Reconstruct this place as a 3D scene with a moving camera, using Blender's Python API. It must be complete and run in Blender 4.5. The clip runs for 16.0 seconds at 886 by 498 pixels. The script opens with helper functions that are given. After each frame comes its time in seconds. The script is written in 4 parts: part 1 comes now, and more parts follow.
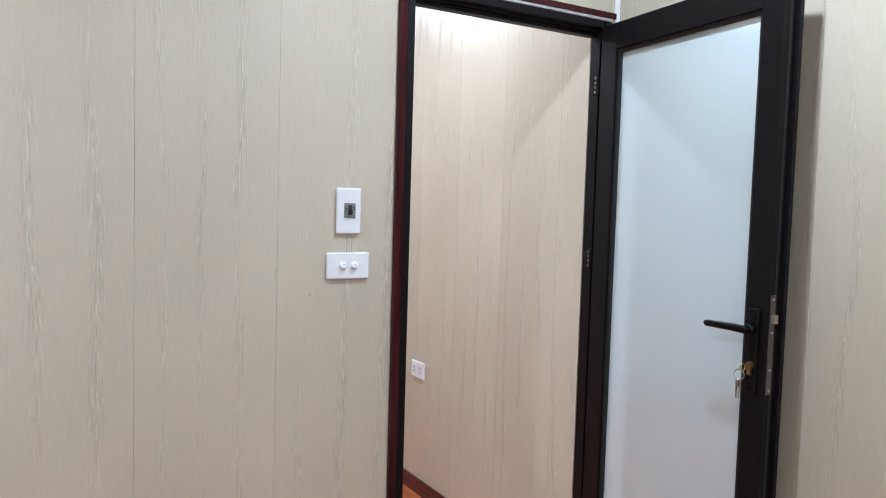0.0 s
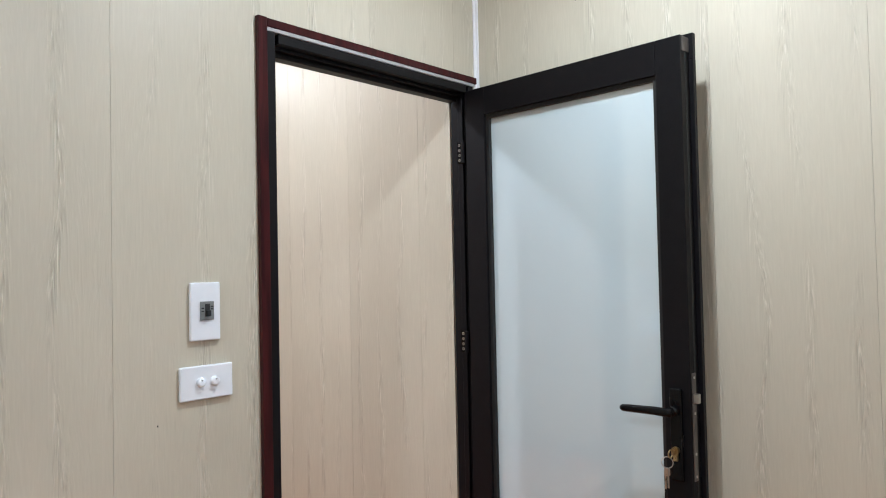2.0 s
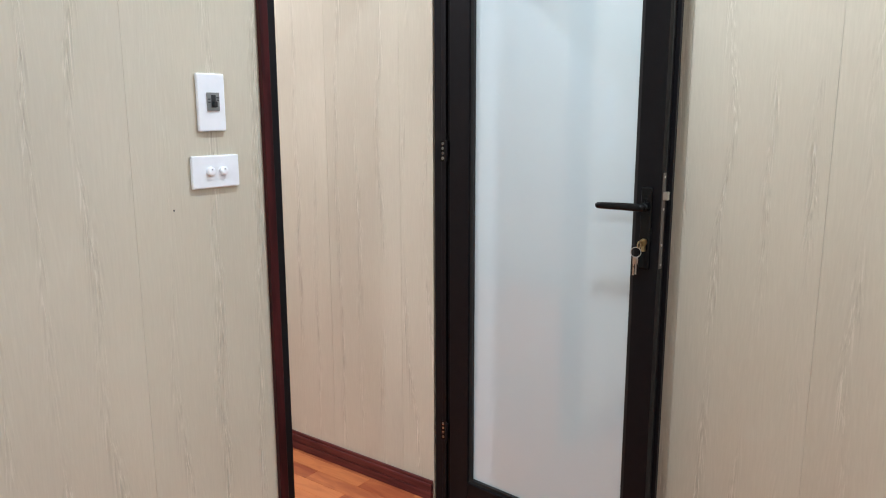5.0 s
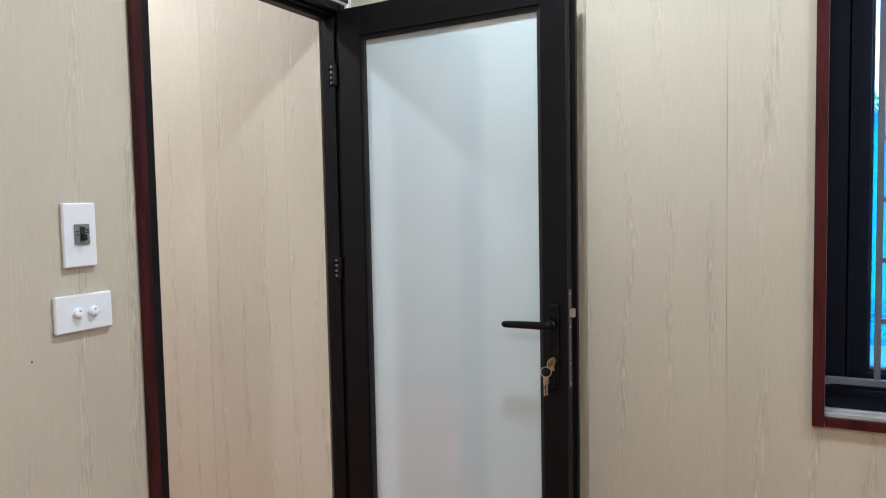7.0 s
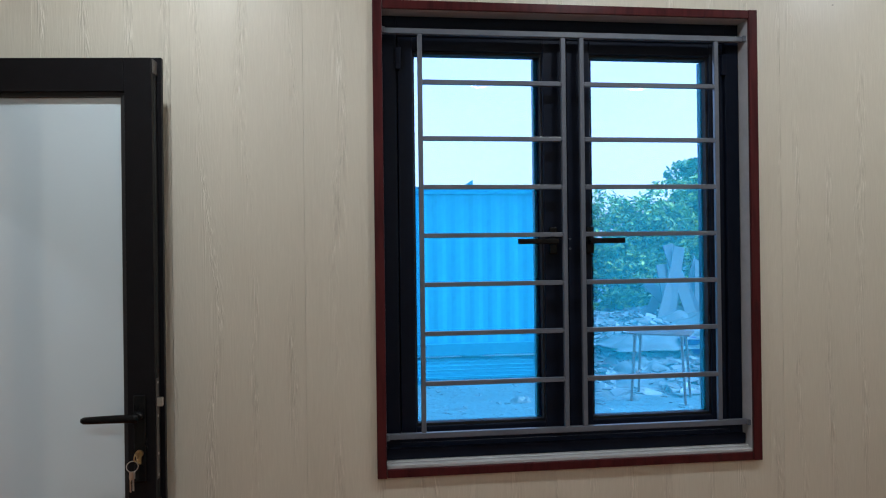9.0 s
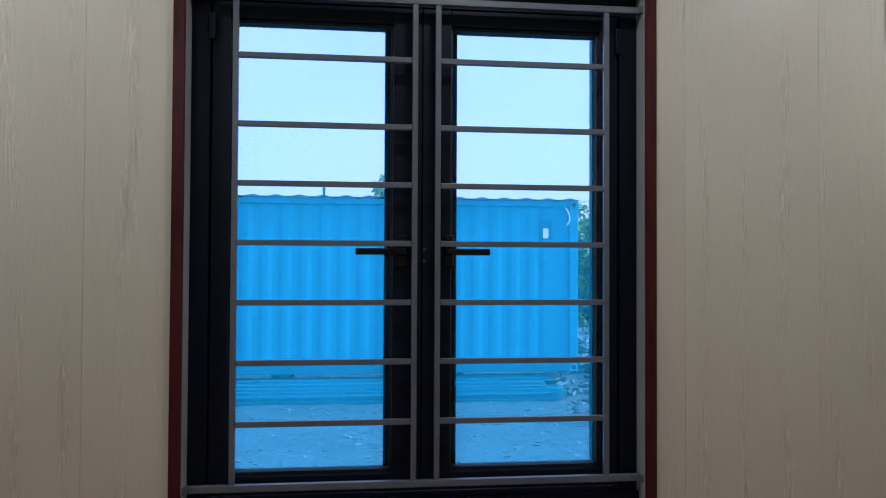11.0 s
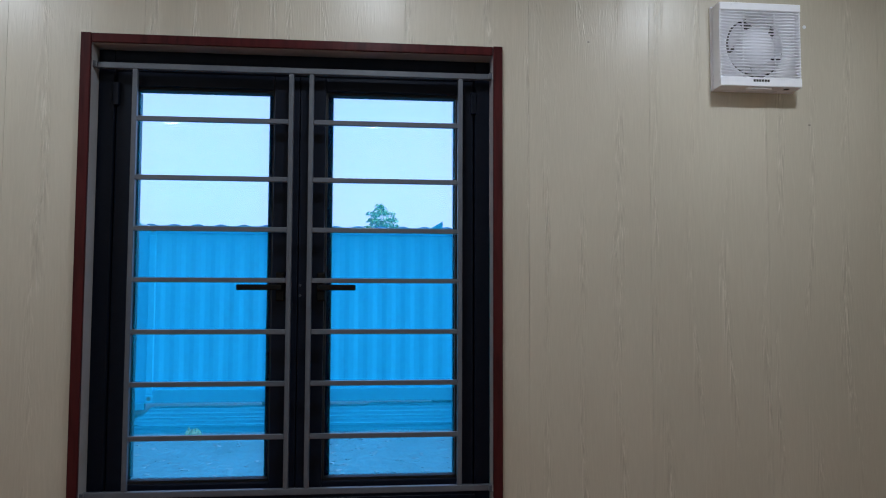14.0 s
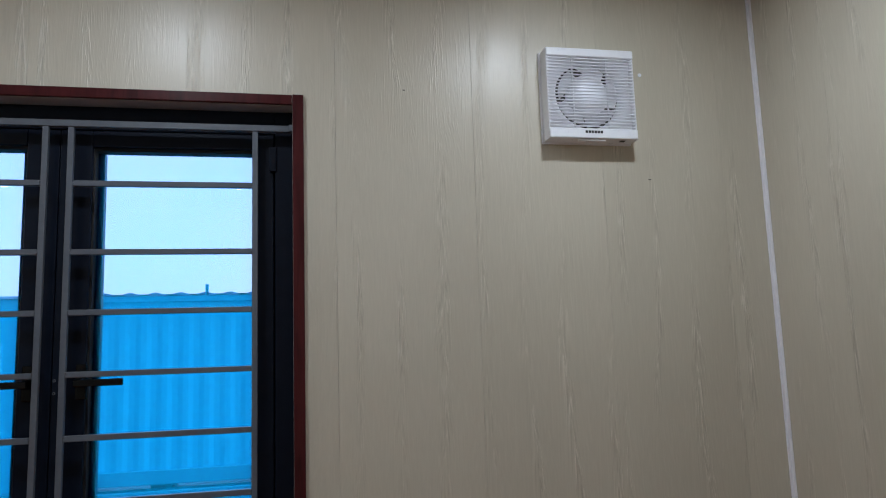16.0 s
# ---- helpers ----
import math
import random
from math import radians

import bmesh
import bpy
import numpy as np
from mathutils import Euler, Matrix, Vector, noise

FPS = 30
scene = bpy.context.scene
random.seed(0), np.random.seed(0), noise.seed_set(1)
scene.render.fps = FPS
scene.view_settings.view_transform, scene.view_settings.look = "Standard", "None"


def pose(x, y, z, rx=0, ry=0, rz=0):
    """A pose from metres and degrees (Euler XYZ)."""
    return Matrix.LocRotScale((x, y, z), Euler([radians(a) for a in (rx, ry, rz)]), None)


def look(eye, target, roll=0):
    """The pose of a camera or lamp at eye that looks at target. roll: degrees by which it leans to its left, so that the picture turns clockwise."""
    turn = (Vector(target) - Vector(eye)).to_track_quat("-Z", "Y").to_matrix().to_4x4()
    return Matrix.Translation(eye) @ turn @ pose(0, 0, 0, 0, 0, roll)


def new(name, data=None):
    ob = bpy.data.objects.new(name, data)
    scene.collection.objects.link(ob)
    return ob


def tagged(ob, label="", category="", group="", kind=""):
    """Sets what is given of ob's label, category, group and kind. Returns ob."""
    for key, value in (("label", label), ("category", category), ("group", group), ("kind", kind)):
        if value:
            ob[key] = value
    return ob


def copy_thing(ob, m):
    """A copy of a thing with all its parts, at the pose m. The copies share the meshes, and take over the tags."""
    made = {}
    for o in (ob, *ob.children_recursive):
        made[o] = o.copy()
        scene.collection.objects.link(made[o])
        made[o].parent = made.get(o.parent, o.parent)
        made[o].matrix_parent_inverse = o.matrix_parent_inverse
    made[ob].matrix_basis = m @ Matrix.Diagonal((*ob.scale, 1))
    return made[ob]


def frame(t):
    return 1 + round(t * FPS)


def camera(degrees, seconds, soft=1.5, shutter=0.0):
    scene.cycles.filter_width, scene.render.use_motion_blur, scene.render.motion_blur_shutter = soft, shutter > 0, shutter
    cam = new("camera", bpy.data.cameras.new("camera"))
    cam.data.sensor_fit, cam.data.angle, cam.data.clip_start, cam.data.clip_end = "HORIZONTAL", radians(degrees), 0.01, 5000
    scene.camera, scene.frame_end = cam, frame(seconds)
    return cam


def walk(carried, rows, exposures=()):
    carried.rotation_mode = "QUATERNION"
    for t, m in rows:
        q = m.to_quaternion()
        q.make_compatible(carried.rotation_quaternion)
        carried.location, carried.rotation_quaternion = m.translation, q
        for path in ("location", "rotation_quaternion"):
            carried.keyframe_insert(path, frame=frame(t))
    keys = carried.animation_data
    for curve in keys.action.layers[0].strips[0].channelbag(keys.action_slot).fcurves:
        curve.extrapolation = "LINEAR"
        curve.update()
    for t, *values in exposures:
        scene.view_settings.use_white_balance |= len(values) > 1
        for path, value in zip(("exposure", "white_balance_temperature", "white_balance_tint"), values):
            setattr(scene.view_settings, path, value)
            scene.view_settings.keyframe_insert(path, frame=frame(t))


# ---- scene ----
cam = camera(62.5, 16.0, soft=1.1)
PATH = [
    (0, (1.782, -1.674, 1.358), (0.063, -0.661, 1.235), 1.7),
    (0.5, (1.644, -1.681, 1.361), (0.053, -0.474, 1.252), 1.1),
    (1, (1.509, -1.737, 1.384), (0.059, -0.362, 1.312), -0.0),
    (1.5, (1.415, -1.76, 1.407), (0.051, -0.296, 1.413), -0.8),
    (2, (1.367, -1.718, 1.409), (0.044, -0.219, 1.464), -1.2),
    (2.5, (1.328, -1.727, 1.407), (0.038, -0.199, 1.451), -1.4),
    (3, (1.29, -1.791, 1.38), (0.033, -0.237, 1.301), -1.1),
    (3.5, (1.245, -1.836, 1.328), (0.052, -0.249, 1.081), -0.35),
    (3.7, (1.248, -1.845, 1.321), (0.072, -0.258, 1.001), 0.1),
    (5.8, (1.348, -1.921, 1.311), (0.185, -0.337, 0.94), -0.1),
    (6, (1.341, -1.929, 1.323), (0.187, -0.331, 0.998), 0.0),
    (6.5, (1.289, -1.907, 1.344), (0.19, -0.249, 1.132), -0.4),
    (7, (1.213, -1.822, 1.379), (0.316, -0.039, 1.253), -1.1),
    (7.5, (1.148, -1.806, 1.424), (0.582, 0.115, 1.343), -0.9),
    (8, (1.134, -1.842, 1.437), (0.904, 0.146, 1.406), -0.7),
    (8.5, (1.124, -1.888, 1.453), (1.196, 0.111, 1.437), -0.7),
    (9, (1.162, -1.937, 1.461), (1.41, 0.048, 1.465), -0.7),
    (9.5, (1.308, -1.879, 1.457), (1.633, 0.094, 1.478), -0.3),
    (11.8, (1.754, -1.568, 1.456), (1.893, 0.427, 1.499), 0.5),
    (12, (1.787, -1.588, 1.445), (1.908, 0.408, 1.487), 0.5),
    (12.5, (1.815, -1.676, 1.431), (1.899, 0.322, 1.468), 0.6),
    (13, (1.822, -1.844, 1.439), (1.909, 0.154, 1.49), 0.6),
    (13.5, (1.852, -1.893, 1.456), (1.97, 0.102, 1.527), 0.2),
    (14, (1.962, -1.9, 1.474), (2.152, 0.088, 1.59), 0.2),
    (14.5, (2.054, -1.901, 1.483), (2.353, 0.069, 1.656), -0.1),
    (15, (2.147, -1.85, 1.503), (2.517, 0.103, 1.723), -0.7),
    (15.5, (2.211, -1.752, 1.526), (2.628, 0.187, 1.787), -1.4),
    (16, (2.276, -1.674, 1.528), (2.677, 0.266, 1.801), -1.9),
]
SKY = 0.135
LAMP_C = (0.87, 1.0, 1.125)
PANEL_A, PANEL_B, PANEL_LINE = (0.500, 0.457, 0.366), (0.602, 0.554, 0.450), (0.765, 0.71, 0.61, 1)
PANE_TINT = (0.52, 0.70, 0.98)
walk(cam, [(t, look(e, g, r)) for t, e, g, r in PATH],
     exposures=[(0, 3.90, 6200, 11.0), (1, 3.82, 6420, 10.5), (2, 3.74, 6580, 10.2), (3, 3.80, 6600, 10.0), (3.5, 3.86, 6600, 10.0), (5.8, 4.08, 6520, 10.0), (6.5, 3.96, 6600, 10.0), (7, 3.75, 6680, 10.2), (7.5, 3.54, 6780, 10.4), (8, 3.27, 6850, 10.8), (8.5, 3.13, 6880, 11.2), (9, 2.90, 6780, 12.0), (9.5, 2.72, 6700, 12.7), (12, 2.42, 6650, 13.5), (13, 2.42, 6650, 13.5), (14, 2.42, 6600, 12.5), (16, 2.46, 6500, 12)])

# ---- world, sun, lamps ----
world = bpy.data.worlds.new("sky")
scene.world = world
world.use_nodes = True
wn = world.node_tree.nodes
sky = wn.new("ShaderNodeTexSky")
sky.sky_type = "NISHITA"
sky.sun_disc = False
sky.sun_elevation, sky.sun_rotation = radians(40), radians(100)
sky.air_density, sky.dust_density, sky.ozone_density = 1.0, 3.6, 0.0
haze = wn.new("ShaderNodeMix")                 # thin white cloud over the whole sky
haze.data_type = "RGBA"
cloud_tex, cloud_span, cloud_co = wn.new("ShaderNodeTexNoise"), wn.new("ShaderNodeMapRange"), wn.new("ShaderNodeTexCoord")
cloud_tex.inputs["Scale"].default_value, cloud_tex.inputs["Detail"].default_value = 5.0, 5.0
cloud_span.inputs[1].default_value, cloud_span.inputs[2].default_value = 0.35, 0.65
cloud_span.inputs[3].default_value, cloud_span.inputs[4].default_value = 0.58, 0.82
world.node_tree.links.new(cloud_co.outputs["Generated"], cloud_tex.inputs["Vector"])
world.node_tree.links.new(cloud_tex.outputs[0], cloud_span.inputs[0])
world.node_tree.links.new(cloud_span.outputs[0], haze.inputs[0])
haze.inputs[7].default_value = (3.9, 3.05, 2.9, 1)
world.node_tree.links.new(sky.outputs[0], haze.inputs[6])
world.node_tree.links.new(haze.outputs[2], wn["Background"].inputs[0])
wn["Background"].inputs[1].default_value = SKY
sun = new("sun", bpy.data.lights.new("sun", "SUN"))
sun.data.energy, sun.data.angle, sun.data.color = 1.1, radians(10), (1.0, 0.94, 0.84)
sun.matrix_basis = look((10 * math.sin(radians(100)), 10 * math.cos(radians(100)), 8.4), (0, 0, 0))

CEIL = 2.50
ROOM_X, ROOM_Y = 3.493, -2.85
# place of each downlight and its watts
LAMPS = [(0.74, -0.58, 0.98), (1.96, -0.58, 0.62), (2.95, -0.62, 0.82), (0.74, -2.4, 0.88), (1.96, -2.4, 0.28), (3.0, -2.4, 0.34),
         (-0.74, -0.60, 0.80), (-0.72, -2.5, 1.7), (-1.95, -0.62, 0.95)]
for lx, ly, watts in LAMPS:
    lamp = new("downlight_lamp", bpy.data.lights.new("downlight_lamp", "AREA"))
    lamp.data.shape, lamp.data.size, lamp.data.energy = "DISK", 0.10, watts
    lamp.data.color = LAMP_C if lx > 0 else (0.91, 0.98, 1.12)
    lamp.matrix_basis = pose(lx, ly, CEIL - 0.014)


# ---- materials ----
def material(name, rough=0.5, metal=0.0, spec=0.5):
    m = bpy.data.materials.new(name)
    m.use_nodes = True
    b = m.node_tree.nodes["Principled BSDF"]
    b.inputs["Roughness"].default_value = rough
    b.inputs["Metallic"].default_value = metal
    b.inputs["Specular IOR Level"].default_value = spec
    return m, m.node_tree.nodes, m.node_tree.links, b


def ramp(nodes, stops):
    r = nodes.new("ShaderNodeValToRGB")
    els = r.color_ramp.elements
    while len(els) < len(stops):
        els.new(0.5)
    for e, (p, c) in zip(els, stops):
        e.position, e.color = p, (*c, 1)
    return r


def speckled(name, a, b_, rough=0.5, metal=0.0, scale=20.0, bump=0.1, stretch=(1, 1, 1), spec=0.5, detail=6.0, dist=0.02, uneven=0.08):
    """Two-scale mottled surface between two colours, with fine relief and uneven gloss."""
    m, n, l, b = material(name, rough, metal, spec)
    geo = n.new("ShaderNodeNewGeometry")
    mp = n.new("ShaderNodeMapping")
    mp.inputs["Scale"].default_value = stretch
    l.new(geo.outputs["Position"], mp.inputs[0])
    big, fine = n.new("ShaderNodeTexNoise"), n.new("ShaderNodeTexNoise")
    big.inputs["Scale"].default_value, fine.inputs["Scale"].default_value = scale * 0.16, scale
    fine.inputs["Detail"].default_value = detail
    for t in (big, fine):
        l.new(mp.outputs[0], t.inputs["Vector"])
    mix = n.new("ShaderNodeMix")
    mix.inputs[0].default_value = 0.5
    l.new(big.outputs[0], mix.inputs[2])
    l.new(fine.outputs[0], mix.inputs[3])
    r = ramp(n, [(0.32, a), (0.68, b_)])
    l.new(mix.outputs[0], r.inputs[0])
    l.new(r.outputs[0], b.inputs["Base Color"])
    mr = n.new("ShaderNodeMapRange")
    mr.inputs[3].default_value, mr.inputs[4].default_value = max(0.01, rough - uneven), min(1, rough + uneven)
    l.new(fine.outputs[0], mr.inputs[0])
    l.new(mr.outputs[0], b.inputs["Roughness"])
    if bump:
        bp = n.new("ShaderNodeBump")
        bp.inputs["Strength"].default_value, bp.inputs["Distance"].default_value = bump, dist
        l.new(fine.outputs[0], bp.inputs["Height"])
        l.new(bp.outputs[0], b.inputs["Normal"])
    return m


def panel_material():
    """Beige film-faced wall panel with an embossed upright wood grain."""
    m, n, l, b = material("beige_panel", 0.42)
    geo, sep = n.new("ShaderNodeNewGeometry"), n.new("ShaderNodeSeparateXYZ")
    l.new(geo.outputs["Position"], sep.inputs[0])
    u = n.new("ShaderNodeMath")
    l.new(sep.outputs[0], u.inputs[0])
    l.new(sep.outputs[1], u.inputs[1])
    info = n.new("ShaderNodeObjectInfo")
    shift = n.new("ShaderNodeMath")
    shift.operation = "MULTIPLY"
    shift.inputs[1].default_value = 9.0
    l.new(info.outputs["Random"], shift.inputs[0])

    def coords(zs):
        zz = n.new("ShaderNodeMath")
        zz.operation = "MULTIPLY"
        zz.inputs[1].default_value = zs
        l.new(sep.outputs[2], zz.inputs[0])
        c = n.new("ShaderNodeCombineXYZ")
        l.new(u.outputs[0], c.inputs[0])
        l.new(shift.outputs[0], c.inputs[1])
        l.new(zz.outputs[0], c.inputs[2])
        return c

    def noise_at(zs, scale, detail, distortion=0.0):
        t = n.new("ShaderNodeTexNoise")
        t.inputs["Scale"].default_value, t.inputs["Detail"].default_value = scale, detail
        t.inputs["Distortion"].default_value = distortion
        l.new(coords(zs).outputs[0], t.inputs["Vector"])
        return t

    fibre = noise_at(0.07, 210, 3)            # hair-fine fibre
    cloud = noise_at(0.5, 2.2, 3)
    where = noise_at(0.45, 5.0, 3)             # the grain fades in and out
    sway = noise_at(0.40, 2.8, 3)              # how each grain band wanders

    def mth(op, a, b, c=None):
        k = n.new("ShaderNodeMath")
        k.operation = op
        for i, v in enumerate((a, b, c)):
            if v is None:
                continue
            if isinstance(v, (int, float)):
                k.inputs[i].default_value = v
            else:
                l.new(v, k.inputs[i])
        return k.outputs[0]

    def span(value, lo, hi, top=1.0, smooth=False):
        r = n.new("ShaderNodeMapRange")
        if smooth:
            r.interpolation_type = "SMOOTHSTEP"
        r.inputs[1].default_value, r.inputs[2].default_value, r.inputs[4].default_value = lo, hi, top
        l.new(value, r.inputs[0])
        return r.outputs[0]

    track = mth("ADD", mth("MULTIPLY_ADD", sway.outputs[0], 0.16, u.outputs[0]), shift.outputs[0])
    gap = mth("PINGPONG", track, 0.052)                     # distance from the middle of a band
    feather = n.new("ShaderNodeCombineXYZ")                 # strokes that lean away from the middle
    l.new(u.outputs[0], feather.inputs[0])
    l.new(shift.outputs[0], feather.inputs[1])
    l.new(mth("MULTIPLY", mth("MULTIPLY_ADD", gap, 7.0, sep.outputs[2]), 0.11), feather.inputs[2])
    stroke = n.new("ShaderNodeTexNoise")
    stroke.inputs["Scale"].default_value, stroke.inputs["Detail"].default_value = 215, 2.0
    l.new(feather.outputs[0], stroke.inputs["Vector"])
    near = span(gap, 0.021, 0.001, 1.0, True)
    gate = span(where.outputs[0], 0.38, 0.58)
    mask = mth("MULTIPLY_ADD", mth("MULTIPLY", near, gate), 0.90, 0.10)
    line = mth("MULTIPLY", span(stroke.outputs[0], 0.53, 0.68), mask)
    pore = mth("MULTIPLY", span(stroke.outputs[0], 0.47, 0.33), mask)
    base = ramp(n, [(0.30, PANEL_A), (0.70, PANEL_B)])
    mix = n.new("ShaderNodeMix")
    mix.inputs[0].default_value = 0.23
    l.new(cloud.outputs[0], mix.inputs[2])
    l.new(fibre.outputs[0], mix.inputs[3])
    l.new(mix.outputs[0], base.inputs[0])
    light = n.new("ShaderNodeMix")
    light.data_type = "RGBA"
    light.inputs[7].default_value = PANEL_LINE
    l.new(mth("MULTIPLY", line, 0.80), light.inputs[0])
    l.new(base.outputs[0], light.inputs[6])
    dash = noise_at(0.13, 300, 2)
    dark = n.new("ShaderNodeMix")
    dark.data_type = "RGBA"
    dark.inputs[7].default_value = (0.30, 0.25, 0.19, 1)
    l.new(mth("MAXIMUM", mth("MULTIPLY", pore, 0.42), span(dash.outputs[0], 0.58, 0.74, 0.06)), dark.inputs[0])
    l.new(light.outputs[2], dark.inputs[6])
    l.new(dark.outputs[2], b.inputs["Base Color"])
    height = mth("MULTIPLY_ADD", fibre.outputs[0], 0.14, mth("SUBTRACT", line, mth("MULTIPLY", pore, 0.5)))
    bp = n.new("ShaderNodeBump")
    bp.inputs["Strength"].default_value, bp.inputs["Distance"].default_value = 0.8, 0.0016
    l.new(height, bp.inputs["Height"])
    l.new(bp.outputs[0], b.inputs["Normal"])
    rr = n.new("ShaderNodeMapRange")
    rr.inputs[3].default_value, rr.inputs[4].default_value = 0.27, 0.40
    l.new(fibre.outputs[0], rr.inputs[0])
    l.new(rr.outputs[0], b.inputs["Roughness"])
    return m


def wood_material(name, a, b_, rough, along, pick=0.22, islands=False, spec=0.3):
    """Grained wood film; along: the stretch of the grain in x, y and z."""
    m, n, l, b = material(name, rough, 0.0, spec)
    geo, info = n.new("ShaderNodeNewGeometry"), n.new("ShaderNodeObjectInfo")
    mp = n.new("ShaderNodeMapping")
    mp.inputs["Scale"].default_value = along
    l.new(geo.outputs["Position"], mp.inputs[0])
    both, pickr = n.new("ShaderNodeMath"), n.new("ShaderNodeMath")
    pickr.operation = "FRACT"
    l.new(info.outputs["Random"], both.inputs[0])
    l.new(geo.outputs["Random Per Island"], both.inputs[1])
    l.new(both.outputs[0], pickr.inputs[0])
    chance = pickr.outputs[0] if islands else info.outputs["Random"]
    l.new(chance, mp.inputs["Location"])
    t = n.new("ShaderNodeTexNoise")
    t.inputs["Scale"].default_value, t.inputs["Detail"].default_value, t.inputs["Distortion"].default_value = 9, 6, 0.8
    l.new(mp.outputs[0], t.inputs["Vector"])
    add = n.new("ShaderNodeMath")
    add.operation = "MULTIPLY_ADD"
    add.inputs[1].default_value = pick
    l.new(chance, add.inputs[0])
    l.new(t.outputs[0], add.inputs[2])
    r = ramp(n, [(0.40, a), (0.56 + pick, b_)])
    l.new(add.outputs[0], r.inputs[0])
    l.new(r.outputs[0], b.inputs["Base Color"])
    bp = n.new("ShaderNodeBump")
    bp.inputs["Strength"].default_value, bp.inputs["Distance"].default_value = 0.12, 0.002
    l.new(t.outputs[0], bp.inputs["Height"])
    l.new(bp.outputs[0], b.inputs["Normal"])
    return m


def pane_material(name, tint, gloss):
    """Tinted clear pane: what is behind it shows through, and it mirrors a little."""
    m, n, l, b = material(name)
    n.remove(b)
    out = n["Material Output"]
    clear, shine = n.new("ShaderNodeBsdfTransparent"), n.new("ShaderNodeBsdfGlossy")
    clear.inputs[0].default_value = (*tint, 1)
    shine.inputs["Roughness"].default_value = 0.0
    fr = n.new("ShaderNodeFresnel")
    fr.inputs[0].default_value = gloss
    film, veil = n.new("ShaderNodeBsdfTranslucent"), n.new("ShaderNodeMixShader")
    film.inputs[0].default_value = (0.0, 0.62, 0.95, 1)       # the faint haze of the film
    veil.inputs[0].default_value = 0.17
    l.new(clear.outputs[0], veil.inputs[1])
    l.new(film.outputs[0], veil.inputs[2])
    mx = n.new("ShaderNodeMixShader")
    l.new(fr.outputs[0], mx.inputs[0])
    l.new(veil.outputs[0], mx.inputs[1])
    l.new(shine.outputs[0], mx.inputs[2])
    l.new(mx.outputs[0], out.inputs[0])
    return m


def leaf_material(name, a, b_):
    m, n, l, b = material(name, 0.55)
    geo = n.new("ShaderNodeNewGeometry")
    r = ramp(n, [(0.1, a), (0.9, b_)])
    l.new(geo.outputs["Random Per Island"], r.inputs[0])
    l.new(r.outputs[0], b.inputs["Base Color"])
    return m


def glow(name, colour, strength):
    m, n, l, b = material(name)
    b.inputs["Base Color"].default_value = (0.8, 0.8, 0.8, 1)
    b.inputs["Emission Color"].default_value = (*colour, 1)
    b.inputs["Emission Strength"].default_value = strength
    return m


M_PANEL = panel_material()
M_REDWOOD = wood_material("red_brown_trim", (0.024, 0.0046, 0.0060), (0.066, 0.0120, 0.0130), 0.30, (6, 6, 0.6), spec=0.16)
M_REDWOOD_H = wood_material("red_brown_trim_level", (0.024, 0.0046, 0.0060), (0.066, 0.0120, 0.0130), 0.30, (0.6, 0.6, 8), spec=0.16)
M_PLANK = wood_material("orange_floor_plank", (0.27, 0.060, 0.026), (0.52, 0.175, 0.065), 0.28, (0.9, 4, 4), 0.50, True)
M_BASE = wood_material("reddish_skirting", (0.060, 0.013, 0.013), (0.13, 0.030, 0.028), 0.30, (0.6, 0.6, 8))
M_BLACK = speckled("black_powder_coat", (0.0044, 0.0040, 0.0050), (0.0068, 0.0062, 0.0074), 0.45, 0.0, 260, 0.05, spec=0.16, dist=0.001)
M_BLACK_SASH = speckled("black_window_aluminium", (0.0032, 0.0056, 0.0125), (0.0052, 0.0085, 0.018), 0.38, 0.0, 260, 0.05, spec=0.13, dist=0.001)
M_GASKET = speckled("black_rubber", (0.006, 0.006, 0.006), (0.010, 0.010, 0.010), 0.7, 0, 120, 0.05)
M_HANDLE = speckled("satin_black_handle", (0.0028, 0.0028, 0.0032), (0.0042, 0.0042, 0.0048), 0.26, 0, 6, 0.0, spec=0.22)
M_LOCK = speckled("dull_lock_steel", (0.09, 0.08, 0.075), (0.16, 0.145, 0.135), 0.45, 0.6, 40, 0.0)
M_STEEL = speckled("brushed_steel", (0.42, 0.40, 0.38), (0.60, 0.58, 0.55), 0.32, 1.0, 150, 0.05, dist=0.001)
M_BRASS = speckled("worn_brass", (0.42, 0.31, 0.16), (0.56, 0.43, 0.25), 0.30, 1.0, 150, 0.05, dist=0.001)
M_COPPER = speckled("coppery_key", (0.50, 0.38, 0.30), (0.62, 0.48, 0.40), 0.30, 1.0, 150, 0.05, dist=0.001)
M_GRILLE = speckled("grey_painted_steel", (0.082, 0.094, 0.116), (0.112, 0.126, 0.150), 0.34, 0.0, 90, 0.08, dist=0.001)
M_LINER = speckled("light_grey_liner", (0.32, 0.318, 0.32), (0.40, 0.397, 0.40), 0.40, 0.0, 60, 0.08, dist=0.001)
M_WHITE = speckled("white_plastic", (0.77, 0.80, 0.85), (0.82, 0.85, 0.90), 0.32, 0, 60, 0.02, dist=0.001)
M_STRIP = speckled("white_corner_strip", (0.80, 0.80, 0.83), (0.88, 0.88, 0.90), 0.40, 0, 60, 0.02, dist=0.001)
M_FAN = speckled("white_fan_plastic", (0.80, 0.81, 0.86), (0.86, 0.87, 0.91), 0.30, 0, 50, 0.02, dist=0.001)
M_DARK = speckled("dark_duct", (0.005, 0.005, 0.006), (0.010, 0.010, 0.012), 0.6, 0, 60, 0.05)
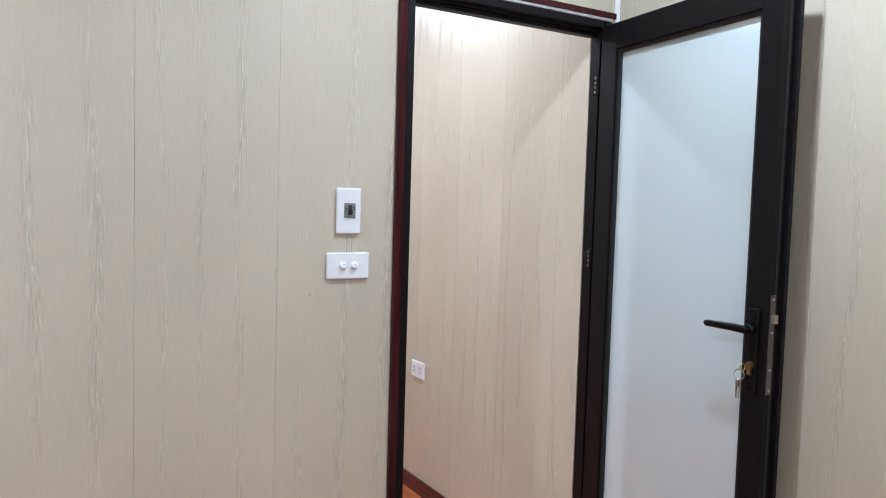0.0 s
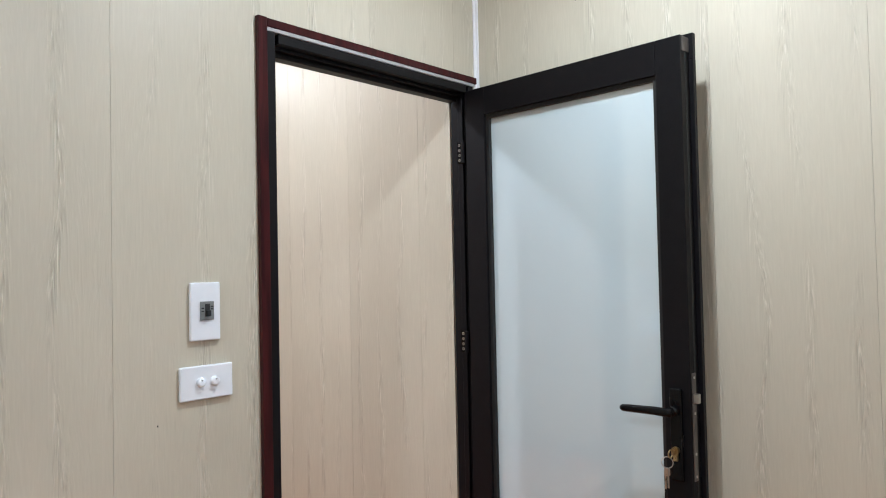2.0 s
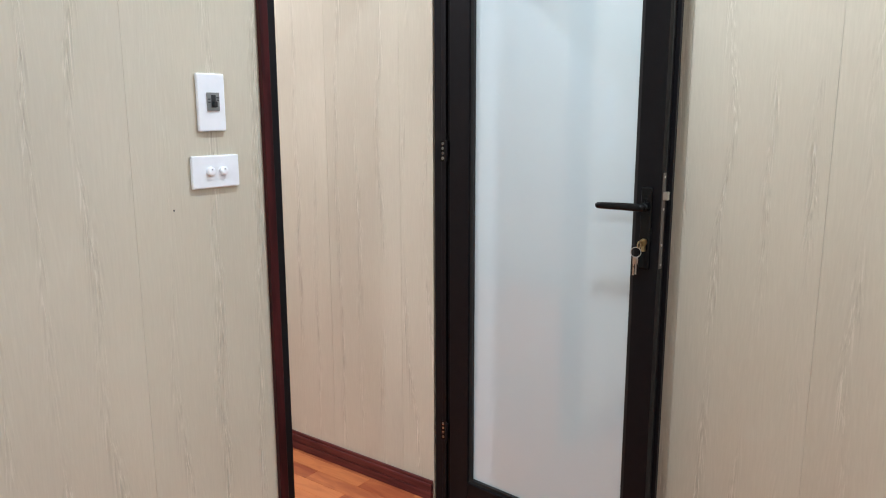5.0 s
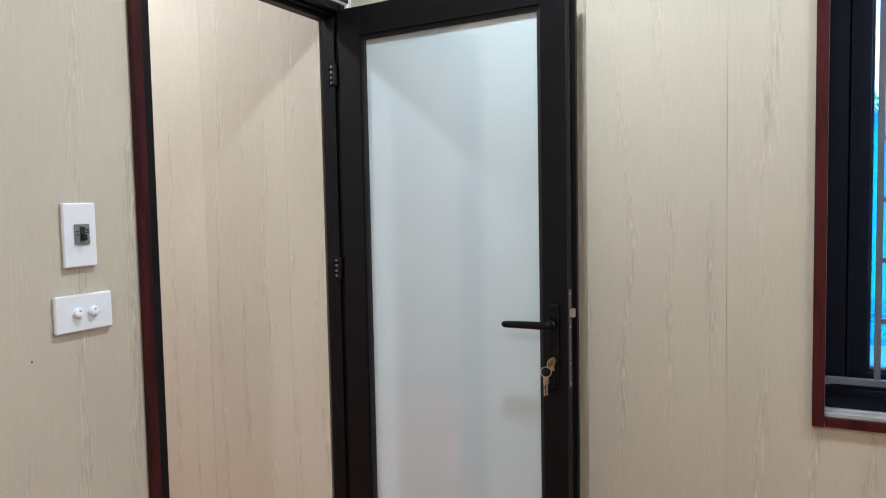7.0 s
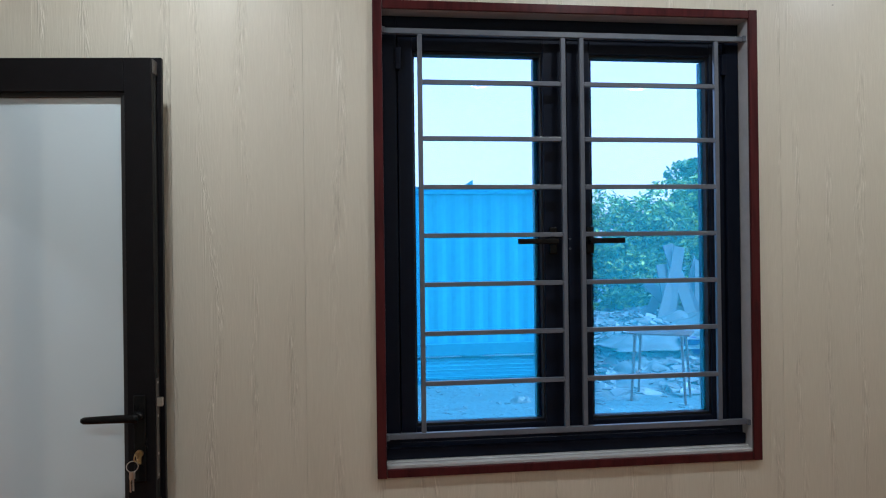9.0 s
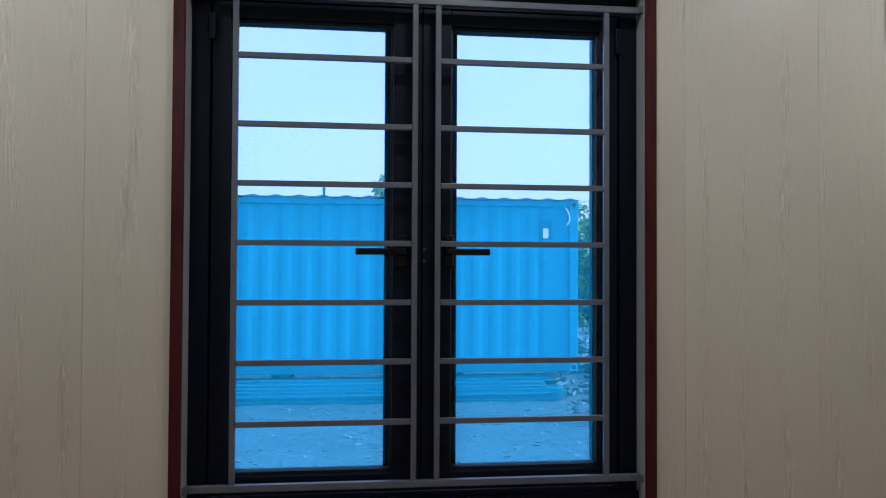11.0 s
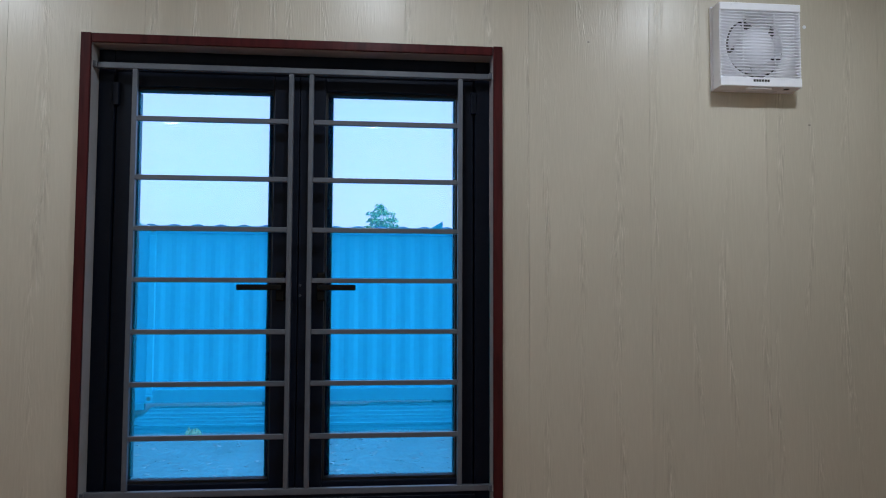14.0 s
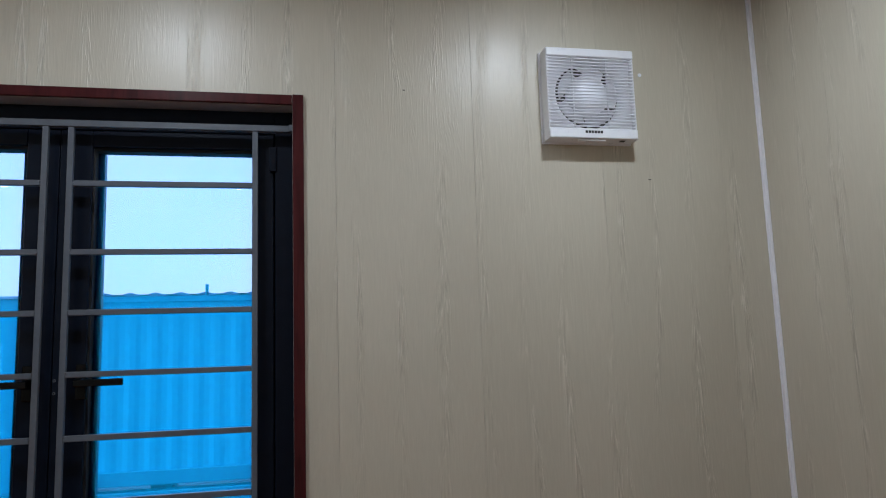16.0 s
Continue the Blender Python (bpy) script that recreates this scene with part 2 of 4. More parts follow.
M_PRINT = speckled("dark_print", (0.012, 0.012, 0.014), (0.02, 0.02, 0.022), 0.5, 0, 90, 0.0)
M_GREY = speckled("grey_plastic", (0.16, 0.17, 0.17), (0.22, 0.23, 0.23), 0.4, 0, 90, 0.02, dist=0.001)
M_MILK = speckled("milky_door_glass", (0.56, 0.67, 0.71), (0.60, 0.71, 0.75), 0.015, 0, 3, 0.0, spec=1.0, uneven=0.005)
M_MILK.node_tree.nodes["Principled BSDF"].inputs["IOR"].default_value = 1.62
M_BLUEPANE = pane_material("blue_film_glass", PANE_TINT, 1.27)
M_CEIL = speckled("white_ceiling_panel", (0.74, 0.73, 0.70), (0.80, 0.79, 0.76), 0.5, 0, 30, 0.04, dist=0.002)
M_CORE = speckled("panel_joint", (0.36, 0.31, 0.24), (0.42, 0.37, 0.29), 0.8, 0, 30, 0.0)
M_GLOW = glow("downlight_diffuser", LAMP_C, 6.0)
M_CONT = speckled("blue_container_paint", (0.001, 0.315, 0.455), (0.002, 0.345, 0.50), 0.6, 0, 5, 0.08, spec=0.05)
# darker tone of the container blue: bottom rail, vent, cabin beam, roof stubs
M_CONT_D = speckled("darker_blue", (0.001, 0.19, 0.28), (0.002, 0.23, 0.34), 0.6, 0, 5, 0.10, spec=0.06)
M_CONT_ROOF = speckled("pale_blue_roof_sheet", (0.12, 0.25, 0.38), (0.18, 0.32, 0.45), 0.5, 0, 6, 0.10)
M_PILE = speckled("blue_grey_sheet_stack", (0.003, 0.27, 0.39), (0.006, 0.32, 0.45), 0.55, 0, 8, 0.10, spec=0.1)
M_GROUND = speckled("dusty_yard_earth", (0.020, 0.105, 0.125), (0.040, 0.185, 0.215), 0.9, 0, 9, 0.9, detail=12, dist=0.06)
M_RUBBLE = leaf_material("mixed_rubble", (0.045, 0.11, 0.11), (0.16, 0.30, 0.31))
M_BOARD = speckled("pale_weathered_board", (0.055, 0.125, 0.135), (0.10, 0.19, 0.20), 0.7, 0, 12, 0.2)
M_RUST = speckled("rusty_steel_angle", (0.07, 0.045, 0.035), (0.14, 0.085, 0.06), 0.7, 0.2, 25, 0.3)
M_BARK = speckled("brown_bark", (0.07, 0.05, 0.035), (0.14, 0.10, 0.07), 0.9, 0, 20, 0.5)
M_LEAF = leaf_material("green_leaves", (0.035, 0.20, 0.04), (0.30, 0.56, 0.08))
M_LEAF_L = leaf_material("light_green_leaves", (0.08, 0.32, 0.08), (0.28, 0.60, 0.16))
M_LEAF_D = leaf_material("dark_green_leaves", (0.030, 0.18, 0.05), (0.13, 0.40, 0.09))
M_SHEETING = speckled("pale_plastic_sheeting", (0.10, 0.24, 0.25), (0.19, 0.36, 0.38), 0.5, 0, 6, 0.3)
M_CABIN_FRAME = speckled("pale_blue_cabin_paint", (0.012, 0.36, 0.50), (0.02, 0.40, 0.55), 0.5, 0, 8, 0.05, spec=0.1)
M_TUB = speckled("blue_tub_plastic", (0.02, 0.06, 0.30), (0.03, 0.08, 0.36), 0.35, 0, 20, 0.0)
M_GREENBAG = speckled("green_plastic_bag", (0.10, 0.35, 0.08), (0.35, 0.55, 0.25), 0.4, 0, 9, 0.3)


# ---- building helpers ----
def add_box(bm, x0, x1, y0, y1, z0, z1):
    v = [bm.verts.new(p) for p in ((x0, y0, z0), (x1, y0, z0), (x1, y1, z0), (x0, y1, z0), (x0, y0, z1), (x1, y0, z1), (x1, y1, z1), (x0, y1, z1))]
    for f in ((0, 3, 2, 1), (4, 5, 6, 7), (0, 1, 5, 4), (1, 2, 6, 5), (2, 3, 7, 6), (3, 0, 4, 7)):
        bm.faces.new([v[i] for i in f])


def boxes(specs, bevel=0.0, seg=2):
    bm = bmesh.new()
    for s in specs:
        add_box(bm, *s)
    if bevel:
        bmesh.ops.bevel(bm, geom=list(bm.edges), offset=bevel, segments=seg, profile=0.5, affect="EDGES")
    return bm


def add_tube(bm, a, b, r0, r1=None, seg=12, cap=True):
    a, b = Vector(a), Vector(b)
    r1 = r0 if r1 is None else r1
    q = (b - a).to_track_quat("Z", "Y")
    rings = []
    for c, r in ((a, r0), (b, r1)):
        rings.append([bm.verts.new(c + q @ Vector((r * math.cos(k * math.tau / seg), r * math.sin(k * math.tau / seg), 0))) for k in range(seg)])
    for k in range(seg):
        bm.faces.new((rings[0][k], rings[0][(k + 1) % seg], rings[1][(k + 1) % seg], rings[1][k]))
    if cap:
        bm.faces.new(rings[0][::-1])
        bm.faces.new(rings[1])


def tubes(list_, seg=12):
    bm = bmesh.new()
    for a, b, r in list_:
        add_tube(bm, a, b, r, seg=seg)
    return bm


def add_torus(bm, m, big, small, n1=24, n2=8):
    rows = []
    for i in range(n1):
        a = i * math.tau / n1
        rows.append([bm.verts.new(m @ Vector(((big + small * math.cos(k * math.tau / n2)) * math.cos(a), (big + small * math.cos(k * math.tau / n2)) * math.sin(a), small * math.sin(k * math.tau / n2)))) for k in range(n2)])
    for i in range(n1):
        for k in range(n2):
            bm.faces.new((rows[i][k], rows[(i + 1) % n1][k], rows[(i + 1) % n1][(k + 1) % n2], rows[i][(k + 1) % n2]))


def add_lathe(bm, m, profile, seg=32):
    """profile: rows of radius and height, turned about z and laid by m."""
    rows = [[bm.verts.new(m @ Vector((r * math.cos(k * math.tau / seg), r * math.sin(k * math.tau / seg), h))) for k in range(seg)] for r, h in profile]
    for a, b in zip(rows, rows[1:]):
        for k in range(seg):
            bm.faces.new((a[k], a[(k + 1) % seg], b[(k + 1) % seg], b[k]))


def mesh_of(name, bm, mat, smooth=False):
    bmesh.ops.recalc_face_normals(bm, faces=list(bm.faces))
    me = bpy.data.meshes.new(name)
    bm.to_mesh(me)
    bm.free()
    me.materials.append(mat)
    if smooth:
        me.shade_smooth()
    return me


def part(name, bm, mat, parent=None, label="", smooth=False):
    ob = new(name, mesh_of(name, bm, mat, smooth))
    ob.parent = parent
    if label:
        tagged(ob, label)
    return ob


def thing(name, label, category, m=None, group="", kind=""):
    ob = new(name)
    ob.empty_display_size = 0.05
    if m is not None:
        ob.matrix_basis = m
    return tagged(ob, label, category, group, kind)


def minus(rect, holes):
    """rect (u0, u1, z0, z1) less the holes, as rectangles."""
    out = [rect]
    for h0, h1, k0, k1 in holes:
        nxt = []
        for u0, u1, z0, z1 in out:
            if h1 <= u0 or h0 >= u1 or k1 <= z0 or k0 >= z1:
                nxt.append((u0, u1, z0, z1))
                continue
            if u0 < h0:
                nxt.append((u0, h0, z0, z1))
            if h1 < u1:
                nxt.append((h1, u1, z0, z1))
            a, b = max(u0, h0), min(u1, h1)
            if z0 < k0:
                nxt.append((a, b, z0, k0))
            if k1 < z1:
                nxt.append((a, b, k1, z1))
        out = nxt
    return out


# ---- structure ----
WALL_T = 0.075
WIN = (1.243, 2.279, 0.884, 2.105)     # hole in the window wall: x0, x1, z0, z1
DOOR = (-0.764, -0.024, -0.05, 1.958)  # hole in the partition: y0, y1, z0, z1
PITCH = 0.3333


def panelled_wall(name, label, axis, at, out, span, first, holes, both=False):
    """A wall on the plane axis = at, whose panels face the side -out; span: its run; first: a joint's place."""
    specs = []
    skin = 0.008
    for u0, u1, z0, z1 in minus((span[0], span[1], -0.05, CEIL), holes):
        a, b = (at + skin * out, at + (WALL_T - (skin if both else 0)) * out)
        a, b = min(a, b), max(a, b)
        specs.append((u0, u1, a, b, z0, z1) if axis == "y" else (a, b, u0, u1, z0, z1))
    wall = part(name, boxes(specs), M_CORE)
    tagged(wall, label, "wall", kind="structure")
    sides = [(at, at + skin * out)] + ([(at + (WALL_T - skin) * out, at + WALL_T * out)] if both else [])
    for s0, s1 in sides:
        a, b = min(s0, s1), max(s0, s1)
        u = first - math.ceil((first - span[0]) / PITCH) * PITCH
        while u < span[1]:
            u0, u1 = max(u + 0.0003, span[0]), min(u + PITCH - 0.0003, span[1])
            u += PITCH
            if u1 - u0 < 0.005:
                continue
            pieces = minus((u0, u1, 0.0, CEIL), holes)
            if pieces:
                part("panel", boxes([(p, q, a, b, z0, z1) if axis == "y" else (a, b, p, q, z0, z1) for p, q, z0, z1 in pieces]), M_PANEL, wall)
    return wall


OX = -2.75     # far end of the room beyond the door
panelled_wall("wall_window", "beige wood-grain panel wall around the barred window", "y", 0.0, 1, (0.0, ROOM_X + WALL_T), 0.707, [WIN])
panelled_wall("wall_door", "beige wood-grain panel partition with the open door", "x", 0.0, -1, (ROOM_Y, 0.0), -1.105, [DOOR], both=True)
panelled_wall("wall_end", "plain beige wood-grain panel end wall", "x", ROOM_X, 1, (ROOM_Y, 0.0), -0.25, [])
panelled_wall("wall_back", "plain beige wood-grain panel wall", "y", ROOM_Y, -1, (OX - WALL_T, ROOM_X + WALL_T), 0.707, [])
panelled_wall("wall_beyond", "beige wood-grain panel wall seen through the doorway", "y", -0.042, 1, (OX - WALL_T, -WALL_T), -0.21, [])
panelled_wall("wall_beyond_end", "beige wood-grain panel end wall of the next room", "x", OX, -1, (ROOM_Y, -0.042), -0.4, [])
ceil = part("ceiling", boxes([(OX - 0.1, ROOM_X + 0.1, ROOM_Y - 0.1, 0.1, CEIL + 0.002, CEIL + 0.06)]), M_CEIL)
tagged(ceil, "plain white panel ceiling with recessed downlights", "ceiling", kind="structure")


def strip(name, label, specs, mat, cat="trim", bevel=0.002):
    return tagged(part(name, boxes(specs, bevel), mat), label, cat, kind="structure")


strip("trim_corner_1", "white plastic angle strip in the wall corner", [(0.0005, 0.012, -0.0035, -0.0005, 0.0, CEIL - 0.036), (0.0005, 0.0035, -0.014, -0.0035, 0.0, CEIL - 0.036)], M_STRIP, bevel=0.0008)
strip("trim_corner_2", "white plastic angle strip in the far wall corner", [(ROOM_X - 0.009, ROOM_X - 0.0005, -0.0035, -0.0005, 0.0, CEIL - 0.036), (ROOM_X - 0.0035, ROOM_X - 0.0005, -0.014, -0.0035, 0.0, CEIL - 0.036)], M_STRIP, bevel=0.0008)
for k, sp in enumerate([(0.001, ROOM_X - 0.001, -0.022, -0.0005), (0.001, ROOM_X - 0.001, ROOM_Y + 0.0005, ROOM_Y + 0.022),
                        (0.0005, 0.022, ROOM_Y + 0.023, -0.023), (ROOM_X - 0.022, ROOM_X - 0.0005, ROOM_Y + 0.023, -0.023)]):
    strip("trim_crown_%d" % (k + 1), "dark red-brown wood-film ceiling cornice", [(*sp, CEIL - 0.036, CEIL - 0.0005)], M_REDWOOD_H, bevel=0.006)
for k, sp in enumerate([(0.03, ROOM_X - 0.001, -0.014, -0.0005), (0.0005, 0.014, ROOM_Y + 0.015, -0.80), (OX + 0.001, -WALL_T - 0.004, -0.056, -0.0425), (OX + 0.001, -WALL_T - 0.004, ROOM_Y + 0.0005, ROOM_Y + 0.014), (0.016, ROOM_X - 0.001, ROOM_Y + 0.0005, ROOM_Y + 0.014)]):
    z = 0.070
    x0, x1, y0, y1 = sp
    if k == 1:
        rows = [(x0, x1, y0, y1, 0.001, 0.030), (x0, x1 - 0.004, y0, y1, 0.030, 0.035), (x0, x1, y0, y1, 0.035, 0.058), (x0, x1 - 0.005, y0, y1, 0.058, z)]
    elif k > 2:
        rows = [(x0, x1, y0, y1, 0.001, 0.030), (x0, x1, y0, y1 - 0.004, 0.030, 0.035), (x0, x1, y0, y1, 0.035, 0.058), (x0, x1, y0, y1 - 0.005, 0.058, z)]
    else:
        rows = [(x0, x1, y0, y1, 0.001, 0.030), (x0, x1, y0 + 0.004, y1, 0.030, 0.035), (x0, x1, y0, y1, 0.035, 0.058), (x0, x1, y0 + 0.005, y1, 0.058, z)]
    strip("baseboard_%d" % (k + 1), "dark red-brown grooved skirting board", rows, M_BASE, "skirting board", 0.001)

# ---- downlights ----
def downlight():
    t = thing("downlight", "small round white recessed downlight, lit, in the ceiling", "ceiling light", group="recessed downlights")
    bm = bmesh.new()
    add_lathe(bm, pose(0, 0, 0), [(0.046, 0.0), (0.046, -0.004), (0.054, -0.006), (0.060, -0.003), (0.060, 0.0)])
    part("rim", bm, M_WHITE, t, smooth=True)
    bm = bmesh.new()
    bmesh.ops.create_circle(bm, cap_ends=True, radius=0.046, segments=32, matrix=pose(0, 0, -0.003))
    part("diffuser", bm, M_GLOW, t)
    return t


first_light = downlight()
for k, (lx, ly, watts) in enumerate(LAMPS):
    if k:
        copy_thing(first_light, pose(lx, ly, CEIL - 0.001))
first_light.matrix_basis = pose(LAMPS[0][0], LAMPS[0][1], CEIL - 0.001)

# ---- door frame and trim ----
DY0, DY1 = DOOR[0], DOOR[1]
strip("trim_door", "dark red-brown wood-film architrave around the door frame",
      [(0.0005, 0.013, DY0 - 0.020, DY0 + 0.004, 0.001, 1.980), (0.0005, 0.012, DY0 + 0.005, DY1 + 0.010, 1.960, 1.979)], M_REDWOOD, "architrave", 0.0015)
frame_ob = thing("door_frame", "black powder-coated aluminium door frame in the partition", "door frame", kind="structure")


def profile_run(lo, hi, fixed, side, vertical, stop=0.042):
    """Stepped frame profile: the outer rim flush with the wall, the rebate and the stop behind."""
    a, b = fixed
    s = side
    rows = []
    for x0, x1, inn in ((-0.012, 0.008, 0.022), (-0.030, -0.0125, 0.030), (-0.062, -0.0305, stop)):
        p, q = sorted((a, a + s * inn))
        rows.append((x0, x1, p, q, lo, hi) if vertical else (x0, x1, lo, hi, p, q))
    return boxes(rows, 0.0012, 1)


part("jamb", profile_run(0.0, 1.956, (DY0 + 0.006, 0), 1, True, 0.028), M_BLACK, frame_ob)
part("jamb", profile_run(0.0, 1.956, (DY1 - 0.004, 0), -1, True, 0.022), M_BLACK, frame_ob)
part("header", profile_run(DY0 + 0.037, DY1 - 0.035, (1.950, 0), -1, False), M_BLACK, frame_ob)
part("header_liner", boxes([(-0.005, 0.0105, DY0 + 0.005, DY1 - 0.001, 1.9505, 1.9595)], 0.001, 1), M_LINER, frame_ob, "light grey metal edge above the frame")
part("strike_plate", boxes([(-0.050, -0.014, DY0 + 0.036, DY0 + 0.0385, 0.965, 1.150)], 0.0008, 1), M_HANDLE, frame_ob, "black lock strike plate")

# ---- door leaf ----
door = thing("door_1", "open black aluminium door with a milky glass pane and black lever handle", "door", pose(0.022, -0.026, 0, 0, 0, -4.9), kind="structure")
LW, LT, LZ0, LZ1 = 0.690, 0.052, 0.018, 1.937
G = (0.073, 0.616, 0.134, 1.847)


def rail(name, x0, x1, z0, z1):
    part(name, boxes([(x0, x1, -LT, -0.013, z0, z1)], 0.0015, 2), M_BLACK, door)


rail("stile", 0.0, G[0], LZ0, LZ1 - 0.010)
rail("stile", G[1], LW - 0.010, LZ0, LZ1 - 0.010)
rail("rail", G[0] + 0.0006, G[1] - 0.0006, G[3], LZ1 - 0.010)
rail("rail", G[0] + 0.0006, G[1] - 0.0006, LZ0, G[2])
part("flange", boxes([(-0.002, LW, -0.0125, 0.0, LZ0, LZ0 + 0.05), (-0.002, LW, -0.0125, 0.0, LZ1 - 0.06, LZ1), (-0.002, 0.05, -0.0125, 0, LZ0 + 0.05, LZ1 - 0.06), (LW - 0.05, LW, -0.0125, 0, LZ0 + 0.05, LZ1 - 0.06)], 0.001, 1), M_BLACK, door)
part("edge_groove", boxes([(LW - 0.0102, LW - 0.0090, -0.034, -0.026, LZ0 + 0.02, LZ1 - 0.03)]), M_GASKET, door)
beads = bmesh.new()
for x0, x1, z0, z1 in ((G[0], G[0] + 0.011, G[2] + 0.011, G[3] - 0.011), (G[1] - 0.011, G[1], G[2] + 0.011, G[3] - 0.011), (G[0], G[1], G[3] - 0.011, G[3]), (G[0], G[1], G[2], G[2] + 0.011)):
    add_box(beads, x0, x1, -0.044, -0.030, z0, z1)
part("glazing_bead", beads, M_GASKET, door)
part("pane", boxes([(G[0] + 0.002, G[1] - 0.002, -0.0335, -0.0275, G[2] + 0.002, G[3] - 0.002)], 0.0005, 1), M_MILK, door, "milky white glass pane")
part("edge_bracket", boxes([(LW - 0.012, LW - 0.0085, -0.045, -0.014, LZ1 - 0.045, LZ1 - 0.012)], 0.001, 1), M_LOCK, door, "dull metal corner cleat")
# lock furniture
hx = 0.647
plate = part("handle_plate", boxes([(hx - 0.015, hx + 0.015, -LT - 0.009, -LT, 0.922, 1.130)], 0.004, 3), M_HANDLE, door, "long black back plate")
bm = bmesh.new()
add_tube(bm, (hx, -LT - 0.008, 1.081), (hx, -LT - 0.030, 1.081), 0.012, 0.011, 20)
add_tube(bm, (hx, -LT - 0.027, 1.081), (hx, -LT - 0.047, 1.081), 0.0105, 0.009, 20)
part("neck", bm, M_HANDLE, plate, smooth=True)
bm = bmesh.new()
prof = [(0.010, 0.0, 0.0095), (0.0, 0.0, 0.0100), (-0.03, 0.0006, 0.0098), (-0.07, -0.0005, 0.0092), (-0.10, -0.0015, 0.0088), (-0.114, -0.002, 0.0080), (-0.120, -0.002, 0.0045)]
rings = []
for dx, dz, r in prof:
    rings.append([bm.verts.new((hx + dx, -LT - 0.045 + 0.62 * r * math.cos(k * math.tau / 16), 1.081 + dz + r * math.sin(k * math.tau / 16))) for k in range(16)])
for p, q in zip(rings, rings[1:]):
    for k in range(16):
        bm.faces.new((p[k], p[(k + 1) % 16], q[(k + 1) % 16], q[k]))
bm.faces.new(rings[0])
bm.faces.new(rings[-1][::-1])
part("lever", bm, M_HANDLE, plate, "black lever", smooth=True)
bm = bmesh.new()
add_tube(bm, (hx, -LT - 0.009, 0.992), (hx, -LT - 0.016, 0.992), 0.0088, seg=20)
add_box(bm, hx - 0.0048, hx + 0.0048, -LT - 0.016, -LT - 0.009, 0.969, 0.989)
part("lock_cylinder", bm, M_BRASS, plate, "brass lock cylinder")
# edge lock strip, latch and screws
lock = part("lock_strip", boxes([(LW - 0.0095, LW - 0.0075, -0.047, -0.030, 0.925, 1.165)], 0.0006, 1), M_LOCK, door, "dull steel lock strip")
part("latch", boxes([(LW - 0.0085, LW + 0.004, -0.044, -0.032, 1.098, 1.119)], 0.0015, 2), M_STEEL, lock)
for z in (0.935, 0.985, 1.075, 1.155):
    part("screw", tubes([((LW - 0.0076, -0.0385, z), (LW - 0.0064, -0.0385, z), 0.0032)]), M_STEEL, lock)


def hinge(z):
    h = part("hinge", boxes([(-0.052, -0.026, -0.0375, -0.0325, z - 0.033, z + 0.033)], 0.0012, 1), M_HANDLE, door, "black hinge plate on the frame")
    part("knuckle", tubes([((-0.020, -LT + 0.006, z - 0.031), (-0.020, -LT + 0.006, z + 0.031), 0.0060)], 16), M_BLACK, h)
    for dz in (-0.0225, -0.0075, 0.0075, 0.0225):
        part("screw", tubes([((-0.042, -0.0374, z + dz), (-0.042, -0.0388, z + dz), 0.0042)], 12), M_STEEL, h, "steel screw head")
        part("screw_recess", tubes([((-0.042, -0.0387, z + dz), (-0.042, -0.0392, z + dz), 0.0020)], 6), M_GASKET, h)


for z in (1.753, 1.195, 0.277):
    hinge(z)
for z in (1.822, 1.294, 0.908, 0.200):
    part("screw", tubes([((-0.042, -0.0320, z), (-0.042, -0.0345, z), 0.0036)], 10), M_STEEL, door, "steel screw head")

# keys in the lock
keys = thing("key_ring", "two keys on a steel ring hanging from the lock", "keys", door.matrix_basis @ pose(hx, -LT, 0.992))
bm = boxes([(-0.0012, 0.0012, -0.030, -0.015, -0.009, 0.004)], 0.0004, 1)
add_torus(bm, pose(-0.0, -0.036, -0.003, 0, 90, 0), 0.0085, 0.0016, 20, 6)
part("key", bm, M_BRASS, keys, "key turned in the lock")
bm = bmesh.new()
add_torus(bm, pose(-0.006, -0.040, -0.022, 90, 0, 20), 0.0125, 0.0011, 28, 6)
part("ring", bm, M_STEEL, keys, smooth=True)
bm = boxes([(-0.0085, 0.0005, -0.0412, -0.0395, -0.050, -0.033)], 0.0006, 1)
add_box(bm, -0.0060, -0.0020, -0.0410, -0.0397, -0.078, -0.050)
part("key", bm, M_STEEL, keys, "steel key")
bm = boxes([(-0.012, -0.003, -0.0440, -0.0424, -0.052, -0.034)], 0.0006, 1)
add_box(bm, -0.0110, -0.0075, -0.0438, -0.0426, -0.080, -0.052)
part("key", bm, M_COPPER, keys, "copper-toned key")

# ---- plates on the partition ----
def face_plate(name, label, cat, y0, y1, z0, z1, m=None):
    t = thing(name, label, cat)
    bm = boxes([(0.0005, 0.0095, y0, y1, z0, z1)], 0.0032, 3)
    part("plate", bm, M_WHITE, t)
    return t


br = face_plate("circuit_breaker", "white wall plate with a small grey safety breaker and black toggle", "circuit breaker", -0.952, -0.884, 1.273, 1.392)
yb, zb = -0.916, 1.334
body = part("breaker_body", boxes([(0.0100, 0.0125, yb - 0.0155, yb + 0.0155, zb - 0.019, zb + 0.019)], 0.0008, 1), M_GREY, br, "grey breaker body")
part("slot", boxes([(0.0122, 0.0130, yb - 0.0055, yb + 0.0055, zb - 0.012, zb + 0.014)]), M_PRINT, body)
bm = boxes([(0.0128, 0.0215, yb - 0.0042, yb + 0.0042, zb - 0.011, zb + 0.001)], 0.0018, 2)
part("toggle", bm, M_GASKET, body, "black toggle lever")
